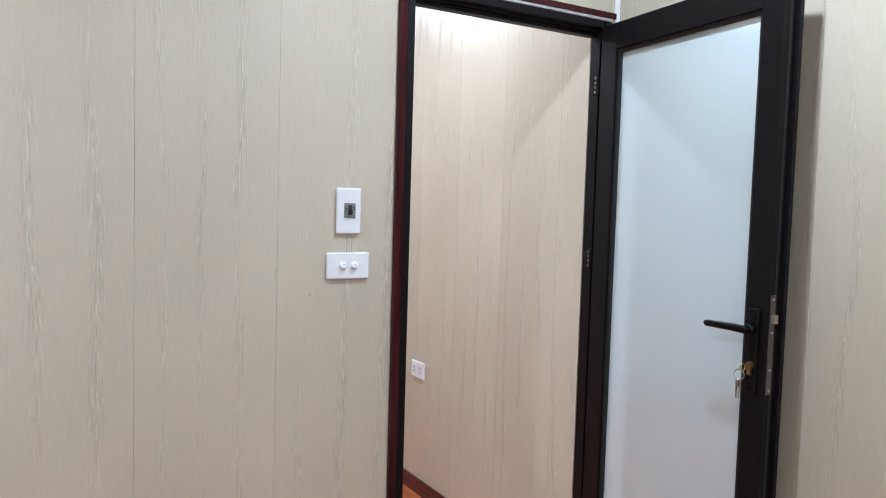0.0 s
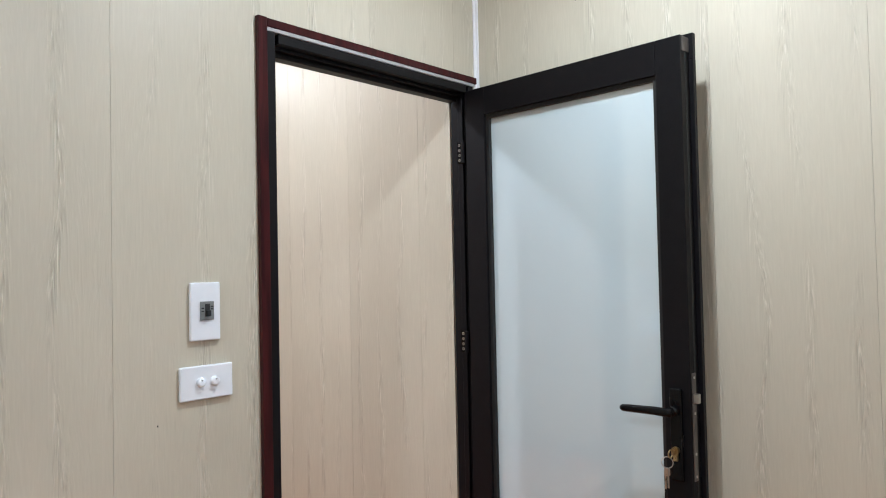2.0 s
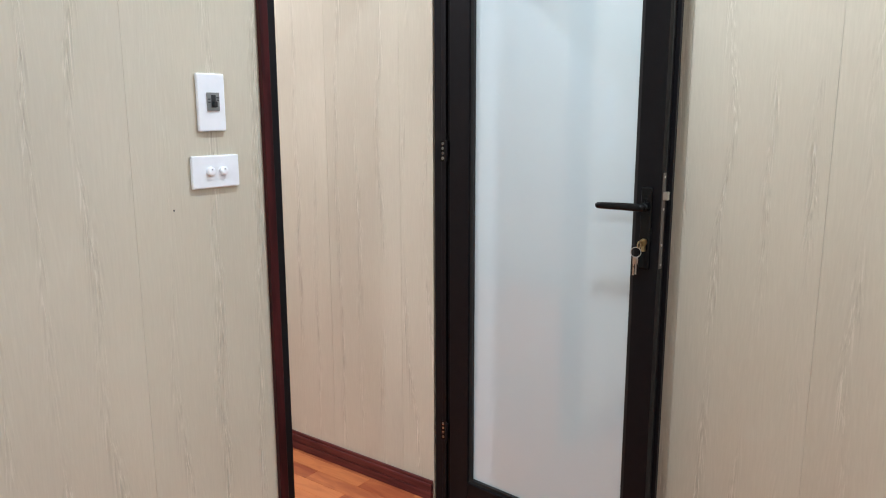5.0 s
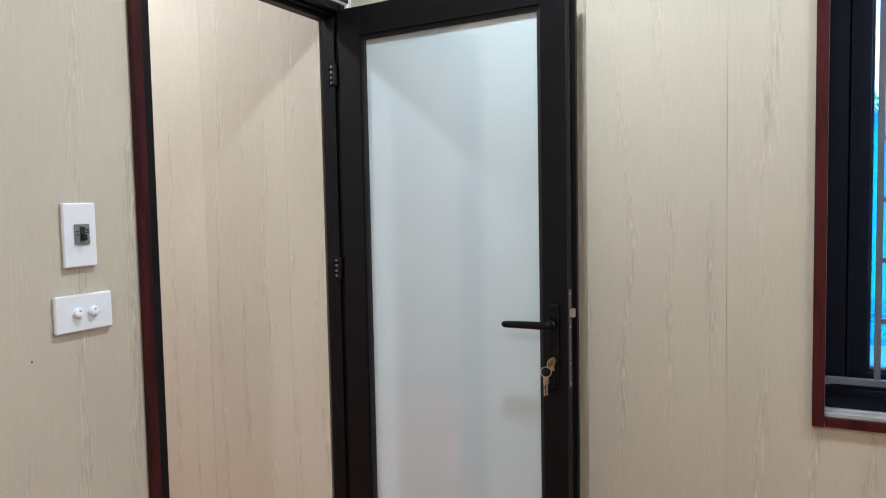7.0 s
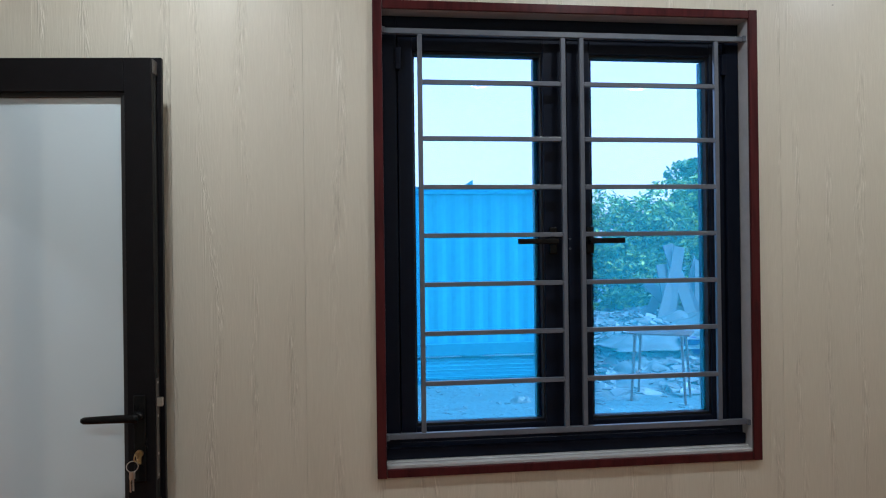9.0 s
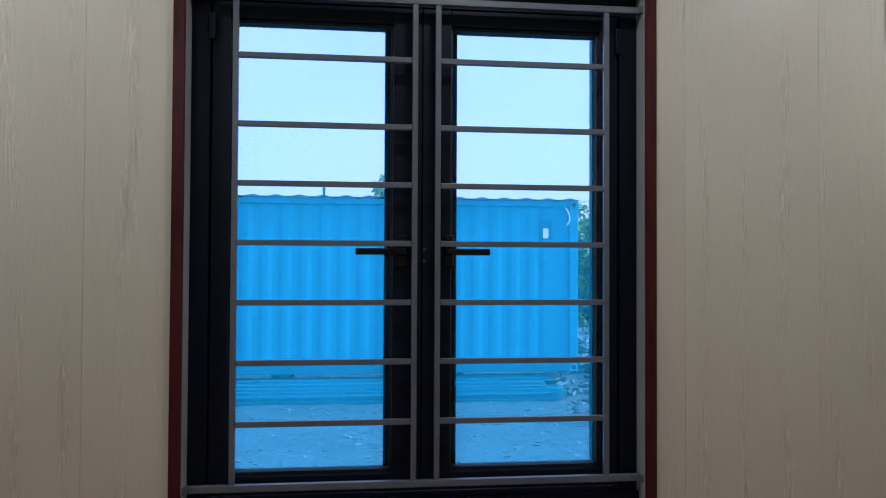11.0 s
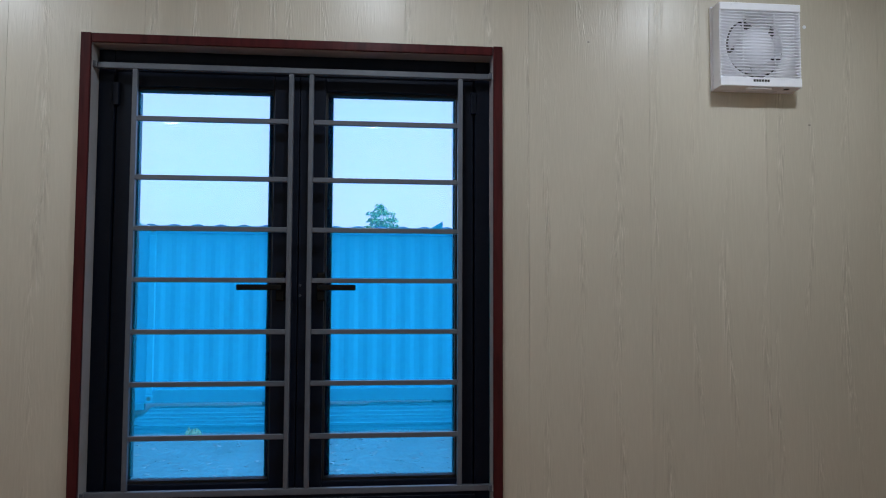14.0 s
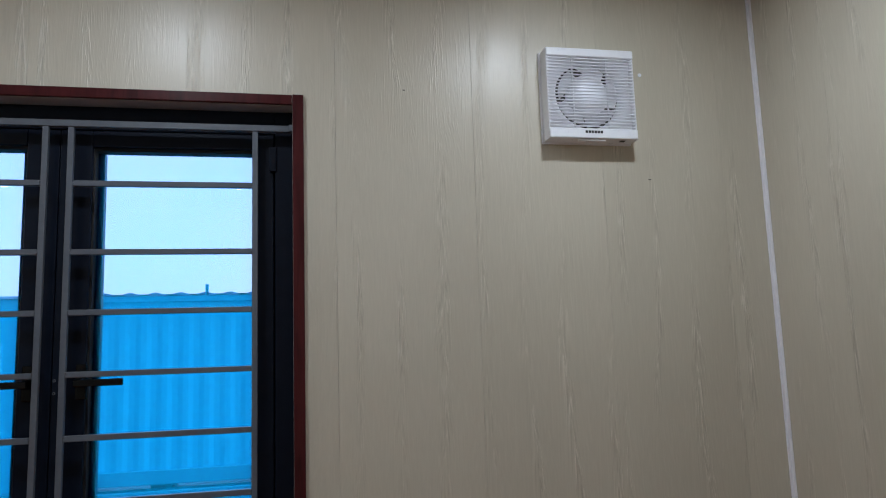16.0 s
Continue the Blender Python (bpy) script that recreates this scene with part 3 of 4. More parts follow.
part("marking", boxes([(0.0124, 0.0129, yb - 0.0135, yb - 0.0075, zb + 0.004, zb + 0.0065), (0.0124, 0.0129, yb - 0.0135, yb - 0.0075, zb - 0.002, zb + 0.000), (0.0124, 0.0129, yb + 0.0075, yb + 0.0135, zb + 0.002, zb + 0.0045), (0.0124, 0.0129, yb + 0.0075, yb + 0.0135, zb + 0.007, zb + 0.0095)]), M_PRINT, body)
sw = face_plate("light_switch", "white double rocker switch plate", "light switch", -0.976, -0.857, 1.154, 1.223)
for y in (-0.932, -0.900):
    bm = bmesh.new()
    add_tube(bm, (0.0100, y, 1.190), (0.0120, y, 1.190), 0.0085, 0.0080, 20)
    s = part("rocker", bm, M_WHITE, sw, smooth=False)
    bm = bmesh.new()
    add_lathe(bm, pose(0.0095, y, 1.189, 0, 78, 0), [(0.0098, 0.0), (0.0098, 0.0042), (0.0088, 0.0066), (0.0060, 0.0078), (0.0, 0.0080)], 20)
    part("button", bm, M_WHITE, s, smooth=True)
    part("mark", boxes([(0.0166, 0.0176, y - 0.0016, y + 0.0016, 1.1925, 1.1942)]), M_PRINT, s)

# outlet in the next room
ot = thing("wall_socket", "white double socket plate low on the panel wall", "socket")
part("plate", boxes([(-1.235, -1.115, -0.0515, -0.0425, 0.545, 0.620)], 0.003, 2), M_WHITE, ot)
for x in (-1.205, -1.150):
    part("socket_face", boxes([(x - 0.016, x + 0.016, -0.0525, -0.0510, 0.562, 0.602)], 0.002, 2), M_WHITE, ot)
    part("slot", boxes([(x - 0.008, x - 0.005, -0.0529, -0.0523, 0.586, 0.596), (x + 0.005, x + 0.008, -0.0529, -0.0523, 0.586, 0.596), (x - 0.008, x - 0.005, -0.0529, -0.0523, 0.568, 0.578), (x + 0.005, x + 0.008, -0.0529, -0.0523, 0.568, 0.578)]), M_PRINT, ot)

# small scuffs and nail marks on the walls
for axis, a, z, w, h in (("x", -1.019, 1.113, 0.0025, 0.0035), ("y", 3.165, 1.938, 0.007, 0.002), ("y", 2.538, 2.150, 0.005, 0.002), ("y", 0.35, 2.13, 0.005, 0.003)):
    spec = (0.0003, 0.0012, a - w / 2, a + w / 2, z, z + h) if axis == "x" else (a - w / 2, a + w / 2, -0.0012, -0.0003, z, z + h)
    tagged(part("scuff_mark", boxes([spec]), M_PRINT), "tiny dark scuff on the panel wall", "scuff mark", kind="structure")
tagged(part("wall_plug", tubes([((3.157, -0.0003, 2.216), (3.157, -0.002, 2.216), 0.005)]), M_WHITE), "small white filler dot beside the fan", "wall plug")

# ---- window ----
x0, x1, z0, z1 = WIN
strip("trim_window", "dark red-brown wood-film architrave around the window",
      [(x0 - 0.021, x0 + 0.004, -0.013, -0.0005, z0 - 0.022, z1 + 0.021), (x1 - 0.004, x1 + 0.021, -0.013, -0.0005, z0 - 0.022, z1 + 0.021),
       (x0 + 0.005, x1 - 0.005, -0.012, -0.0005, z1 - 0.003, z1 + 0.020), (x0 + 0.005, x1 - 0.005, -0.012, -0.0005, z0 - 0.021, z0 + 0.001)], M_REDWOOD, "architrave", 0.0015)
liner = thing("window_liner", "light grey metal liner in the window reveal", "window reveal", kind="structure")
L = 0.0045
part("side", boxes([(x0 + 0.0002, x0 + L, -0.004, 0.048, z0, z1)], 0.001, 1), M_LINER, liner)
part("side", boxes([(x1 - L, x1 - 0.0002, -0.004, 0.048, z0, z1)], 0.001, 1), M_LINER, liner)
part("top", boxes([(x0 + L, x1 - L, -0.004, 0.048, z1 - L, z1 - 0.0002)], 0.001, 1), M_LINER, liner)
part("bottom", boxes([(x0 + L, x1 - L, -0.004, 0.014, z0 + 0.0002, z0 + 0.010), (x0 + L, x1 - L, 0.014, 0.048, z0 + 0.0002, z0 + 0.0145)], 0.0015, 1), M_LINER, liner)

win = thing("window_1", "black aluminium double casement window with blue film glass, shut", "window", kind="structure")
fx0, fx1, fz0, fz1 = x0 + L, x1 - L, z0 + 0.015, z1 - L
FW = 0.0405


def frame_piece(name, parent, xa, xb, ya, yb, za, zb, w, mat, bev=0.0015):
    """Four mitred-looking bars round a rectangle, each a part."""
    part(name, boxes([(xa, xa + w, ya, yb, za, zb)], bev, 1), mat, parent)
    part(name, boxes([(xb - w, xb, ya, yb, za, zb)], bev, 1), mat, parent)
    part(name, boxes([(xa + w, xb - w, ya + 0.0004, yb, zb - w, zb)], bev, 1), mat, parent)
    part(name, boxes([(xa + w, xb - w, ya + 0.0004, yb, za, za + w)], bev, 1), mat, parent)


frame_piece("frame_bar", win, fx0, fx1, 0.046, 0.125, fz0, fz1, FW, M_BLACK_SASH)
part("frame_sill", boxes([(fx0 + 0.001, fx1 - 0.001, 0.028, 0.0455, fz0 + 0.0005, fz0 + 0.030)], 0.002, 1), M_BLACK_SASH, win)
frame_piece("frame_stop", win, fx0 + FW, fx1 - FW, 0.086, 0.125, fz0 + FW, fz1 - FW, 0.014, M_BLACK_SASH)
part("frame_ledge", boxes([(fx0 + FW, fx1 - FW, 0.050, 0.0855, fz0 + FW, fz0 + FW + 0.012), (fx0 + FW, fx1 - FW, 0.050, 0.0855, fz1 - FW - 0.012, fz1 - FW)], 0.001, 1), M_BLACK_SASH, win)
MID = 1.7645
for px0, px1, side in ((1.340, 1.679, 1), (1.850, 2.180, -1)):
    pz0, pz1 = 0.986, 2.002
    sa, sb = (fx0 + FW + 0.003, MID - 0.001) if side > 0 else (MID + 0.001, fx1 - FW - 0.003)
    za, zb = fz0 + FW + 0.013, fz1 - FW - 0.013
    qa, qb = (px0 - 0.003, px1 + 0.013) if side > 0 else (px0 - 0.013, px1 + 0.003)
    rows = [(sa, qa - 0.005, za, zb), (qb + 0.005, sb, za, zb), (qa - 0.0046, qb + 0.0046, pz1 + 0.007, zb), (qa - 0.0046, qb + 0.0046, za, pz0 - 0.007)]
    sash = part("sash", boxes([(r[0], r[1], 0.054, 0.102, r[2], r[3]) for r in rows], 0.002, 2), M_BLACK_SASH, win)
    bead = bmesh.new()
    for r in ((qa - 0.0052, qa, pz0, pz1), (qb, qb + 0.0052, pz0, pz1), (qa - 0.0052, qb + 0.0052, pz1, pz1 + 0.0072), (qa - 0.0052, qb + 0.0052, pz0 - 0.0072, pz0)):
        add_box(bead, r[0], r[1], 0.066, 0.098, r[2], r[3])
    part("glazing_bead", bead, M_GASKET, sash)
    lip = bmesh.new()
    for r in ((qa, px0, pz0, pz1), (px1, qb, pz0, pz1)):
        add_box(lip, r[0], r[1], 0.0925, 0.112, r[2], r[3])
    part("outer_lip", lip, M_BLACK_SASH, sash)
    part("pane", boxes([(qa - 0.002, qb + 0.002, 0.0860, 0.0915, pz0 - 0.004, pz1 + 0.004)]), M_BLUEPANE, sash, "blue film glass pane")
    hc = 1.720 if side > 0 else 1.826
    part("handle_base", boxes([(hc - 0.011, hc + 0.011, 0.042, 0.0536, 1.447, 1.523)], 0.003, 2), M_HANDLE, sash, "black handle base")
    tip = 1.613 if side > 0 else 1.917
    xa, xb = sorted((tip, hc + 0.008 * side))
    part("handle_lever", boxes([(hc - 0.008, hc + 0.008, 0.020, 0.0415, 1.474, 1.492), (xa, xb, 0.012, 0.0205, 1.4755, 1.4905)], 0.002, 2), M_HANDLE, sash, "black lever handle")
part("astragal", boxes([(MID - 0.014, MID + 0.014, 0.1025, 0.112, 0.955, 2.0455)], 0.001, 1), M_BLACK_SASH, win)
for dz in (1.462, 1.489):
    part("screw", tubes([((MID + 0.006, 0.0535, dz), (MID + 0.006, 0.0522, dz), 0.0032)]), M_GRILLE, win)
    part("screw_recess", tubes([((MID + 0.006, 0.0523, dz), (MID + 0.006, 0.0518, dz), 0.0019)], 6), M_GASKET, win)
for sx in (fx0 + FW - 0.004, fx1 - FW - 0.012):
    for sz in (1.985,):
        part("window_hinge", boxes([(sx, sx + 0.016, 0.040, 0.0535, sz - 0.03, sz + 0.03)], 0.002, 2), M_BLACK_SASH, win)

# ---- security grille ----
gr = thing("window_grille", "grey painted square-tube security grille inside the window", "window grille", kind="structure")
R = 0.0062
GY = 0.018


def bar(a, b):
    return boxes([(min(a[0], b[0]) - (R if a[0] == b[0] else 0), max(a[0], b[0]) + (R if a[0] == b[0] else 0), GY - R, GY + R, min(a[1], b[1]) - (R if a[1] == b[1] else 0), max(a[1], b[1]) + (R if a[1] == b[1] else 0))], 0.0012, 2)


VX = (1.349, 1.745, 1.797, 2.190)
GZ0, GZ1 = 0.965, 2.050
part("level_bar", boxes([(x0 + 0.006, x1 - 0.006, GY - 0.0075, GY + 0.0075, GZ1 - 0.0075, GZ1 + 0.0075)], 0.0014, 2), M_GRILLE, gr)
part("level_bar", boxes([(x0 + 0.006, x1 - 0.006, GY - 0.0075, GY + 0.0075, GZ0 - 0.0075, GZ0 + 0.0075)], 0.0014, 2), M_GRILLE, gr)
for vx in VX:
    part("upright", bar((vx, GZ0 + 0.0078), (vx, GZ1 - 0.0078)), M_GRILLE, gr)
for z in (1.103, 1.237, 1.369, 1.501, 1.632, 1.763, 1.915):
    for a, b in ((VX[0], VX[1]), (VX[2], VX[3])):
        part("crossbar", bar((a + R + 0.0003, z), (b - R - 0.0003, z)), M_GRILLE, gr)
welds = bmesh.new()
for vx in VX:
    for z in (1.103, 1.237, 1.369, 1.501, 1.632, 1.763, 1.915):
        s = 1 if vx in (VX[0], VX[2]) else -1
        bmesh.ops.create_icosphere(welds, subdivisions=1, radius=0.0030, matrix=pose(vx + s * (R + 0.001), GY - R + 0.001, z + random.uniform(-0.005, 0.005)))
part("weld_beads", welds, M_GRILLE, gr)
for sx in (x0 + 0.006, x1 - 0.006):
    for sz in (GZ0, GZ1):
        part("fixing_tab", boxes([(sx - 0.007, sx + 0.007, GY - 0.016, GY - 0.0078, sz - 0.008, sz + 0.008)], 0.001, 1), M_GRILLE, gr)

# ---- exhaust fan ----
fan = thing("exhaust_fan", "white square plastic wall exhaust fan with slatted front", "exhaust fan")
X0, X1, Z0, Z1, YF = 2.884, 3.114, 2.027, 2.257, -0.056
part("back_plate", boxes([(X0 - 0.004, X1 + 0.003, -0.010, -0.0005, Z0 - 0.003, Z1 + 0.003)], 0.003, 2), M_FAN, fan)
T = 0.006
part("housing", boxes([(X0, X0 + T, YF + 0.004, -0.0105, Z0, Z1), (X1 - T, X1, YF + 0.004, -0.0105, Z0, Z1), (X0 + T, X1 - T, YF + 0.004, -0.0105, Z1 - T, Z1), (X0 + T, X1 - T, YF + 0.004, -0.0105, Z0, Z0 + T)], 0.0018, 2), M_FAN, fan)
part("top_band", boxes([(X0, X1, YF, YF + 0.010, Z1 - 0.022, Z1)], 0.0035, 3), M_FAN, fan)
low = part("bottom_band", boxes([(X0, X1, YF, YF + 0.010, Z0, Z0 + 0.026)], 0.0035, 3), M_FAN, fan)
part("badge", boxes([(2.975 + i * 0.0078, 2.9812 + i * 0.0078, YF - 0.0006, YF + 0.0002, Z0 + 0.0128, Z0 + 0.0192) for i in range(6)]), M_PRINT, low, "small dark brand mark")
part("pull_tab", boxes([(2.962, 3.030, YF + 0.006, YF + 0.020, Z0 - 0.005, Z0 - 0.0002)], 0.0015, 2), M_FAN, fan)
part("cord_hole", boxes([(3.072, 3.085, YF + 0.014, YF + 0.024, Z0 - 0.0012, Z0 - 0.0002)]), M_PRINT, fan, "dark cord hole")
n_sl = 22
za, zb = Z0 + 0.031, Z1 - 0.027
for i in range(n_sl):
    z = za + (zb - za) * i / (n_sl - 1)
    part("slat", boxes([(X0 + 0.0015, X1 - 0.0015, YF + 0.001, YF + 0.0055, z - 0.0014, z + 0.0014)], 0.0006, 1), M_FAN, fan)
for x in (2.952, 3.042):
    part("rib", boxes([(x - 0.0015, x + 0.0015, YF + 0.0060, YF + 0.010, Z0 + 0.024, Z1 - 0.02)]), M_FAN, fan)
cx, cz = (X0 + X1) / 2, (Z0 + Z1) / 2 + 0.003
turn = pose(cx, 0, cz, 90, 0, 0)
bm = bmesh.new()
add_lathe(bm, turn, [(0.106, 0.041), (0.100, 0.040), (0.088, 0.034), (0.084, 0.012)], 40)
part("cowl", bm, M_FAN, fan, smooth=True)
bm = bmesh.new()
for sx in (-1, 1):
    for sz in (-1, 1):
        a = [bm.verts.new(turn @ Vector((0.104 * math.cos(t), 0.104 * math.sin(t), 0.0412))) for t in [math.atan2(sz, sx) + d for d in (-0.78, -0.4, 0, 0.4, 0.78)]]
        c = bm.verts.new(turn @ Vector((sx * 0.108, sz * 0.106, 0.0412)))
        for p, q in zip(a, a[1:]):
            bm.faces.new((p, q, c))
part("cowl_corner", bm, M_FAN, fan)
bm = bmesh.new()
bmesh.ops.create_circle(bm, cap_ends=True, radius=0.085, segments=40, matrix=turn @ pose(0, 0, 0.0125))
part("duct", bm, M_DARK, fan, "dark duct behind the blades")
bm = bmesh.new()
add_lathe(bm, turn, [(0.0, 0.0445), (0.020, 0.0438), (0.038, 0.041), (0.049, 0.035), (0.054, 0.026), (0.055, 0.014)], 36)
part("hub", bm, M_FAN, fan, smooth=True)
for k in range(5):
    bm = bmesh.new()
    g = [[None] * 5 for _ in range(5)]
    for i in range(5):
        r = 0.052 + 0.028 * i / 4
        for j in range(5):
            a = k * math.tau / 5 + (j / 4 - 0.5) * (0.98 + 0.20 * i / 4) + 0.06 * i
            g[i][j] = bm.verts.new(turn @ Vector((r * math.cos(a), r * math.sin(a), 0.025 + 0.014 * (j / 4 - 0.5))))
    for i in range(4):
        for j in range(4):
            bm.faces.new((g[i][j], g[i + 1][j], g[i + 1][j + 1], g[i][j + 1]))
    bmesh.ops.solidify(bm, geom=list(bm.faces), thickness=0.0016)
    part("blade", bm, M_FAN, fan, smooth=True)

# ---- outdoors: yard ----
GZ = -0.56
bm = bmesh.new()
bmesh.ops.create_grid(bm, x_segments=8, y_segments=8, size=600, matrix=pose(0, 590, GZ - 0.002))
far = part("ground", bm, M_GROUND)
tagged(far, "dusty bare yard earth", "ground", kind="structure")
bm = bmesh.new()
N = 130
vs = [[bm.verts.new((-6 + 22 * i / N, 0.6 + 16 * j / N, GZ + 0.016 * noise.noise(Vector((i * 0.5, j * 0.5, 3))) + 0.010 * noise.noise(Vector((i * 1.7, j * 1.7, 9))) + 0.012)) for j in range(N + 1)] for i in range(N + 1)]
for i in range(N):
    for j in range(N):
        bm.faces.new((vs[i][j], vs[i + 1][j], vs[i + 1][j + 1], vs[i][j + 1]))
tagged(part("yard_soil", bm, M_GROUND, smooth=True), "lumpy trodden soil of the yard", "soil", kind="stuff")


def chunk(bm, c, sx, sy, sz, rot):
    m = Matrix.Translation(c) @ Euler(rot).to_matrix().to_4x4()
    v = []
    for i in (-1, 1):
        for j in (-1, 1):
            for k in (-1, 1):
                v.append(bm.verts.new(m @ Vector((i * sx * random.uniform(0.6, 1), j * sy * random.uniform(0.6, 1), k * sz * random.uniform(0.6, 1)))))
    for f in ((0, 1, 3, 2), (4, 6, 7, 5), (0, 4, 5, 1), (2, 3, 7, 6), (0, 2, 6, 4), (1, 5, 7, 3)):
        bm.faces.new([v[i] for i in f])


bm = bmesh.new()
for _ in range(1400):
    s = random.uniform(0.008, 0.03)
    chunk(bm, (random.uniform(-3, 7), random.uniform(3.5, 8.8), GZ + 0.012), s * random.uniform(1, 2.2), s, s * 0.4, (0, 0, random.uniform(0, 3)))
tagged(part("yard_litter", bm, M_RUBBLE), "scattered pebbles, chips and litter on the soil", "litter", kind="stuff")


# ---- shipping container ----
CY, CX0, CX1, CZ0, CZ1 = 9.0, -1.27, 4.84, -0.135, 2.40
cont = thing("shipping_container", "blue corrugated steel shipping container raised off the ground", "container")


def corrugated(xa, xb, za, zb, y, depth, pitch):
    bm = bmesh.new()
    xs = []
    x = xa
    while x < xb - 0.02:
        for fr, d in ((0.0, 0), (0.26, 0), (0.50, 1), (0.76, 1)):
            xx = x + fr * pitch
            if xx < xb:
                xs.append((xx, d))
        x += pitch
    xs.append((xb, 0))
    lo = [bm.verts.new((x, y + d * depth, za)) for x, d in xs]
    hi = [bm.verts.new((x, y + d * depth, zb)) for x, d in xs]
    for k in range(len(xs) - 1):
        bm.faces.new((lo[k], lo[k + 1], hi[k + 1], hi[k]))
    return bm


part("side_wall", corrugated(CX0 + 0.10, CX1 - 0.52, CZ0 + 0.18, CZ1 - 0.09, CY + 0.03, 0.015, 0.278), M_CONT, cont, "blue corrugated side sheet")
part("flat_panel", boxes([(CX1 - 0.52, CX1 - 0.13, CY + 0.026, CY + 0.034, CZ0 + 0.18, CZ1 - 0.09)]), M_CONT, cont)
part("top_rail", boxes([(CX0 + 0.1, CX1 - 0.13, CY, CY + 0.06, CZ1 - 0.09, CZ1 - 0.01)], 0.006, 1), M_CONT, cont)
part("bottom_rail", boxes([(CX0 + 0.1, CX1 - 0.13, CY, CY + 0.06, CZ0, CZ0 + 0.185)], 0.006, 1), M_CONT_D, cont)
for xa, xb in ((CX0, CX0 + 0.10), (CX1 - 0.13, CX1)):
    part("corner_post", boxes([(xa, xb, CY - 0.004, CY + 0.12, CZ0 + 0.12, CZ1 - 0.12)], 0.008, 1), M_CONT, cont)
    for z in (CZ0, CZ1 - 0.12):
        c = part("corner_casting", boxes([(xa - 0.004, xb + 0.004, CY - 0.008, CY + 0.15, z, z + 0.118)], 0.01, 2), M_CONT, cont)
        part("lifting_hole", tubes([(((xa + xb) / 2, CY - 0.0085, z + 0.06), ((xa + xb) / 2, CY + 0.01, z + 0.06), 0.034)], 16), M_DARK, c)
part("far_side", boxes([(CX0, CX1, CY + 2.40, CY + 2.44, CZ0, CZ1 - 0.02), (CX1 - 0.03, CX1, CY + 0.15, CY + 2.40, CZ0, CZ1 - 0.02), (CX0, CX0 + 0.03, CY + 0.15, CY + 2.40, CZ0, CZ1 - 0.02)]), M_CONT, cont)
bm = bmesh.new()
lo = []
for i in range(241):
    x = CX0 - 0.03 + (CX1 - CX0 + 0.06) * i / 240
    z = CZ1 + 0.018 + 0.018 * max(-0.3, math.sin(x * math.tau / 0.33))
    lo.append((bm.verts.new((x, CY - 0.05, z)), bm.verts.new((x, CY + 2.48, z))))
for (a, b), (c, d) in zip(lo, lo[1:]):
    bm.faces.new((a, c, d, b))
bmesh.ops.solidify(bm, geom=list(bm.faces), thickness=0.006)
part("roof_sheet", bm, M_CONT_ROOF, cont, "wavy pale blue roof sheet")
# vent drawn as a darker blue plate in front of the flat panel
vent = part("vent", boxes([(CX1 - 0.58, CX1 - 0.38, CY + 0.012, CY + 0.0255, 1.83, 2.12)], 0.004, 1), M_CONT_D, cont, "dark blue vent plate")
part("paper", boxes([(CX1 - 0.53, CX1 - 0.45, CY + 0.008, CY + 0.0118, 1.84, 1.99)], 0.001, 1), M_STRIP, vent, "white paper sheet stuck in the vent")
bm = bmesh.new()
pts = [(CX1 - 0.20 + 0.07 * math.sin(k * 0.35), CY - 0.012, 2.30 - 0.034 * k) for k in range(9)]
for p, q in zip(pts, pts[1:]):
    add_tube(bm, p, q, 0.011, seg=8)
part("loose_cable", bm, M_STRIP, cont, "short white cable end on the corner")
for x in (0.3, 2.9):
    part("support_block", boxes([(x, x + 0.3, CY + 0.5, CY + 0.9, GZ, CZ0 - 0.001)], 0.01, 1), M_BOARD, cont, "pale concrete block")
bm = bmesh.new()
v = [bm.verts.new(p) for p in ((2.82, CY + 0.02, CZ1 + 0.02), (3.0, CY + 0.02, CZ1 + 0.02), (3.0, CY + 0.02, CZ1 + 0.13), (2.82, CY + 0.05, CZ1 + 0.02), (3.0, CY + 0.05, CZ1 + 0.02), (3.0, CY + 0.05, CZ1 + 0.13))]
for f in ((0, 1, 2), (3, 5, 4), (0, 3, 4, 1), (1, 4, 5, 2), (2, 5, 3, 0)):
    bm.faces.new([v[i] for i in f])
part("bracket", bm, M_CONT_D, cont, "small upright steel bracket on the roof edge")
part("roof_stub", boxes([(1.06, 1.10, CY + 0.02, CY + 0.06, CZ1 + 0.0, CZ1 + 0.15)], 0.003, 1), M_CONT_D, cont, "short steel stub on the roof edge")

# neighbouring cabin with a barred window
cab = thing("site_cabin", "blue sheet-clad cabin with a small barred window", "cabin")
hx0, hx1, hz0, hz1 = -2.35, -1.50, 0.86, 1.80
rows = minus((-4.6, CX0 - 0.004, CZ0, CZ1 - 0.02), [(hx0, hx1, hz0, hz1)])
part("wall", boxes([(a, b, CY + 0.03, CY + 0.08, c, d) for a, b, c, d in rows]), M_CONT, cab)
part("roof", boxes([(-4.65, CX0 - 0.04, CY - 0.03, CY + 2.4, CZ1 - 0.018, CZ1 + 0.02)], 0.005, 1), M_CONT_ROOF, cab)
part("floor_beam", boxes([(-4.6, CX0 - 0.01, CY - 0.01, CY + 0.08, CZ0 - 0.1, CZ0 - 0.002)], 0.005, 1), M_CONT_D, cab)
part("rear_wall", boxes([(-4.6, CX0 - 0.01, CY + 2.3, CY + 2.36, CZ0, CZ1 - 0.03), (-4.6, -4.55, CY + 0.081, CY + 2.3, CZ0, CZ1 - 0.03)]), M_CONT, cab)
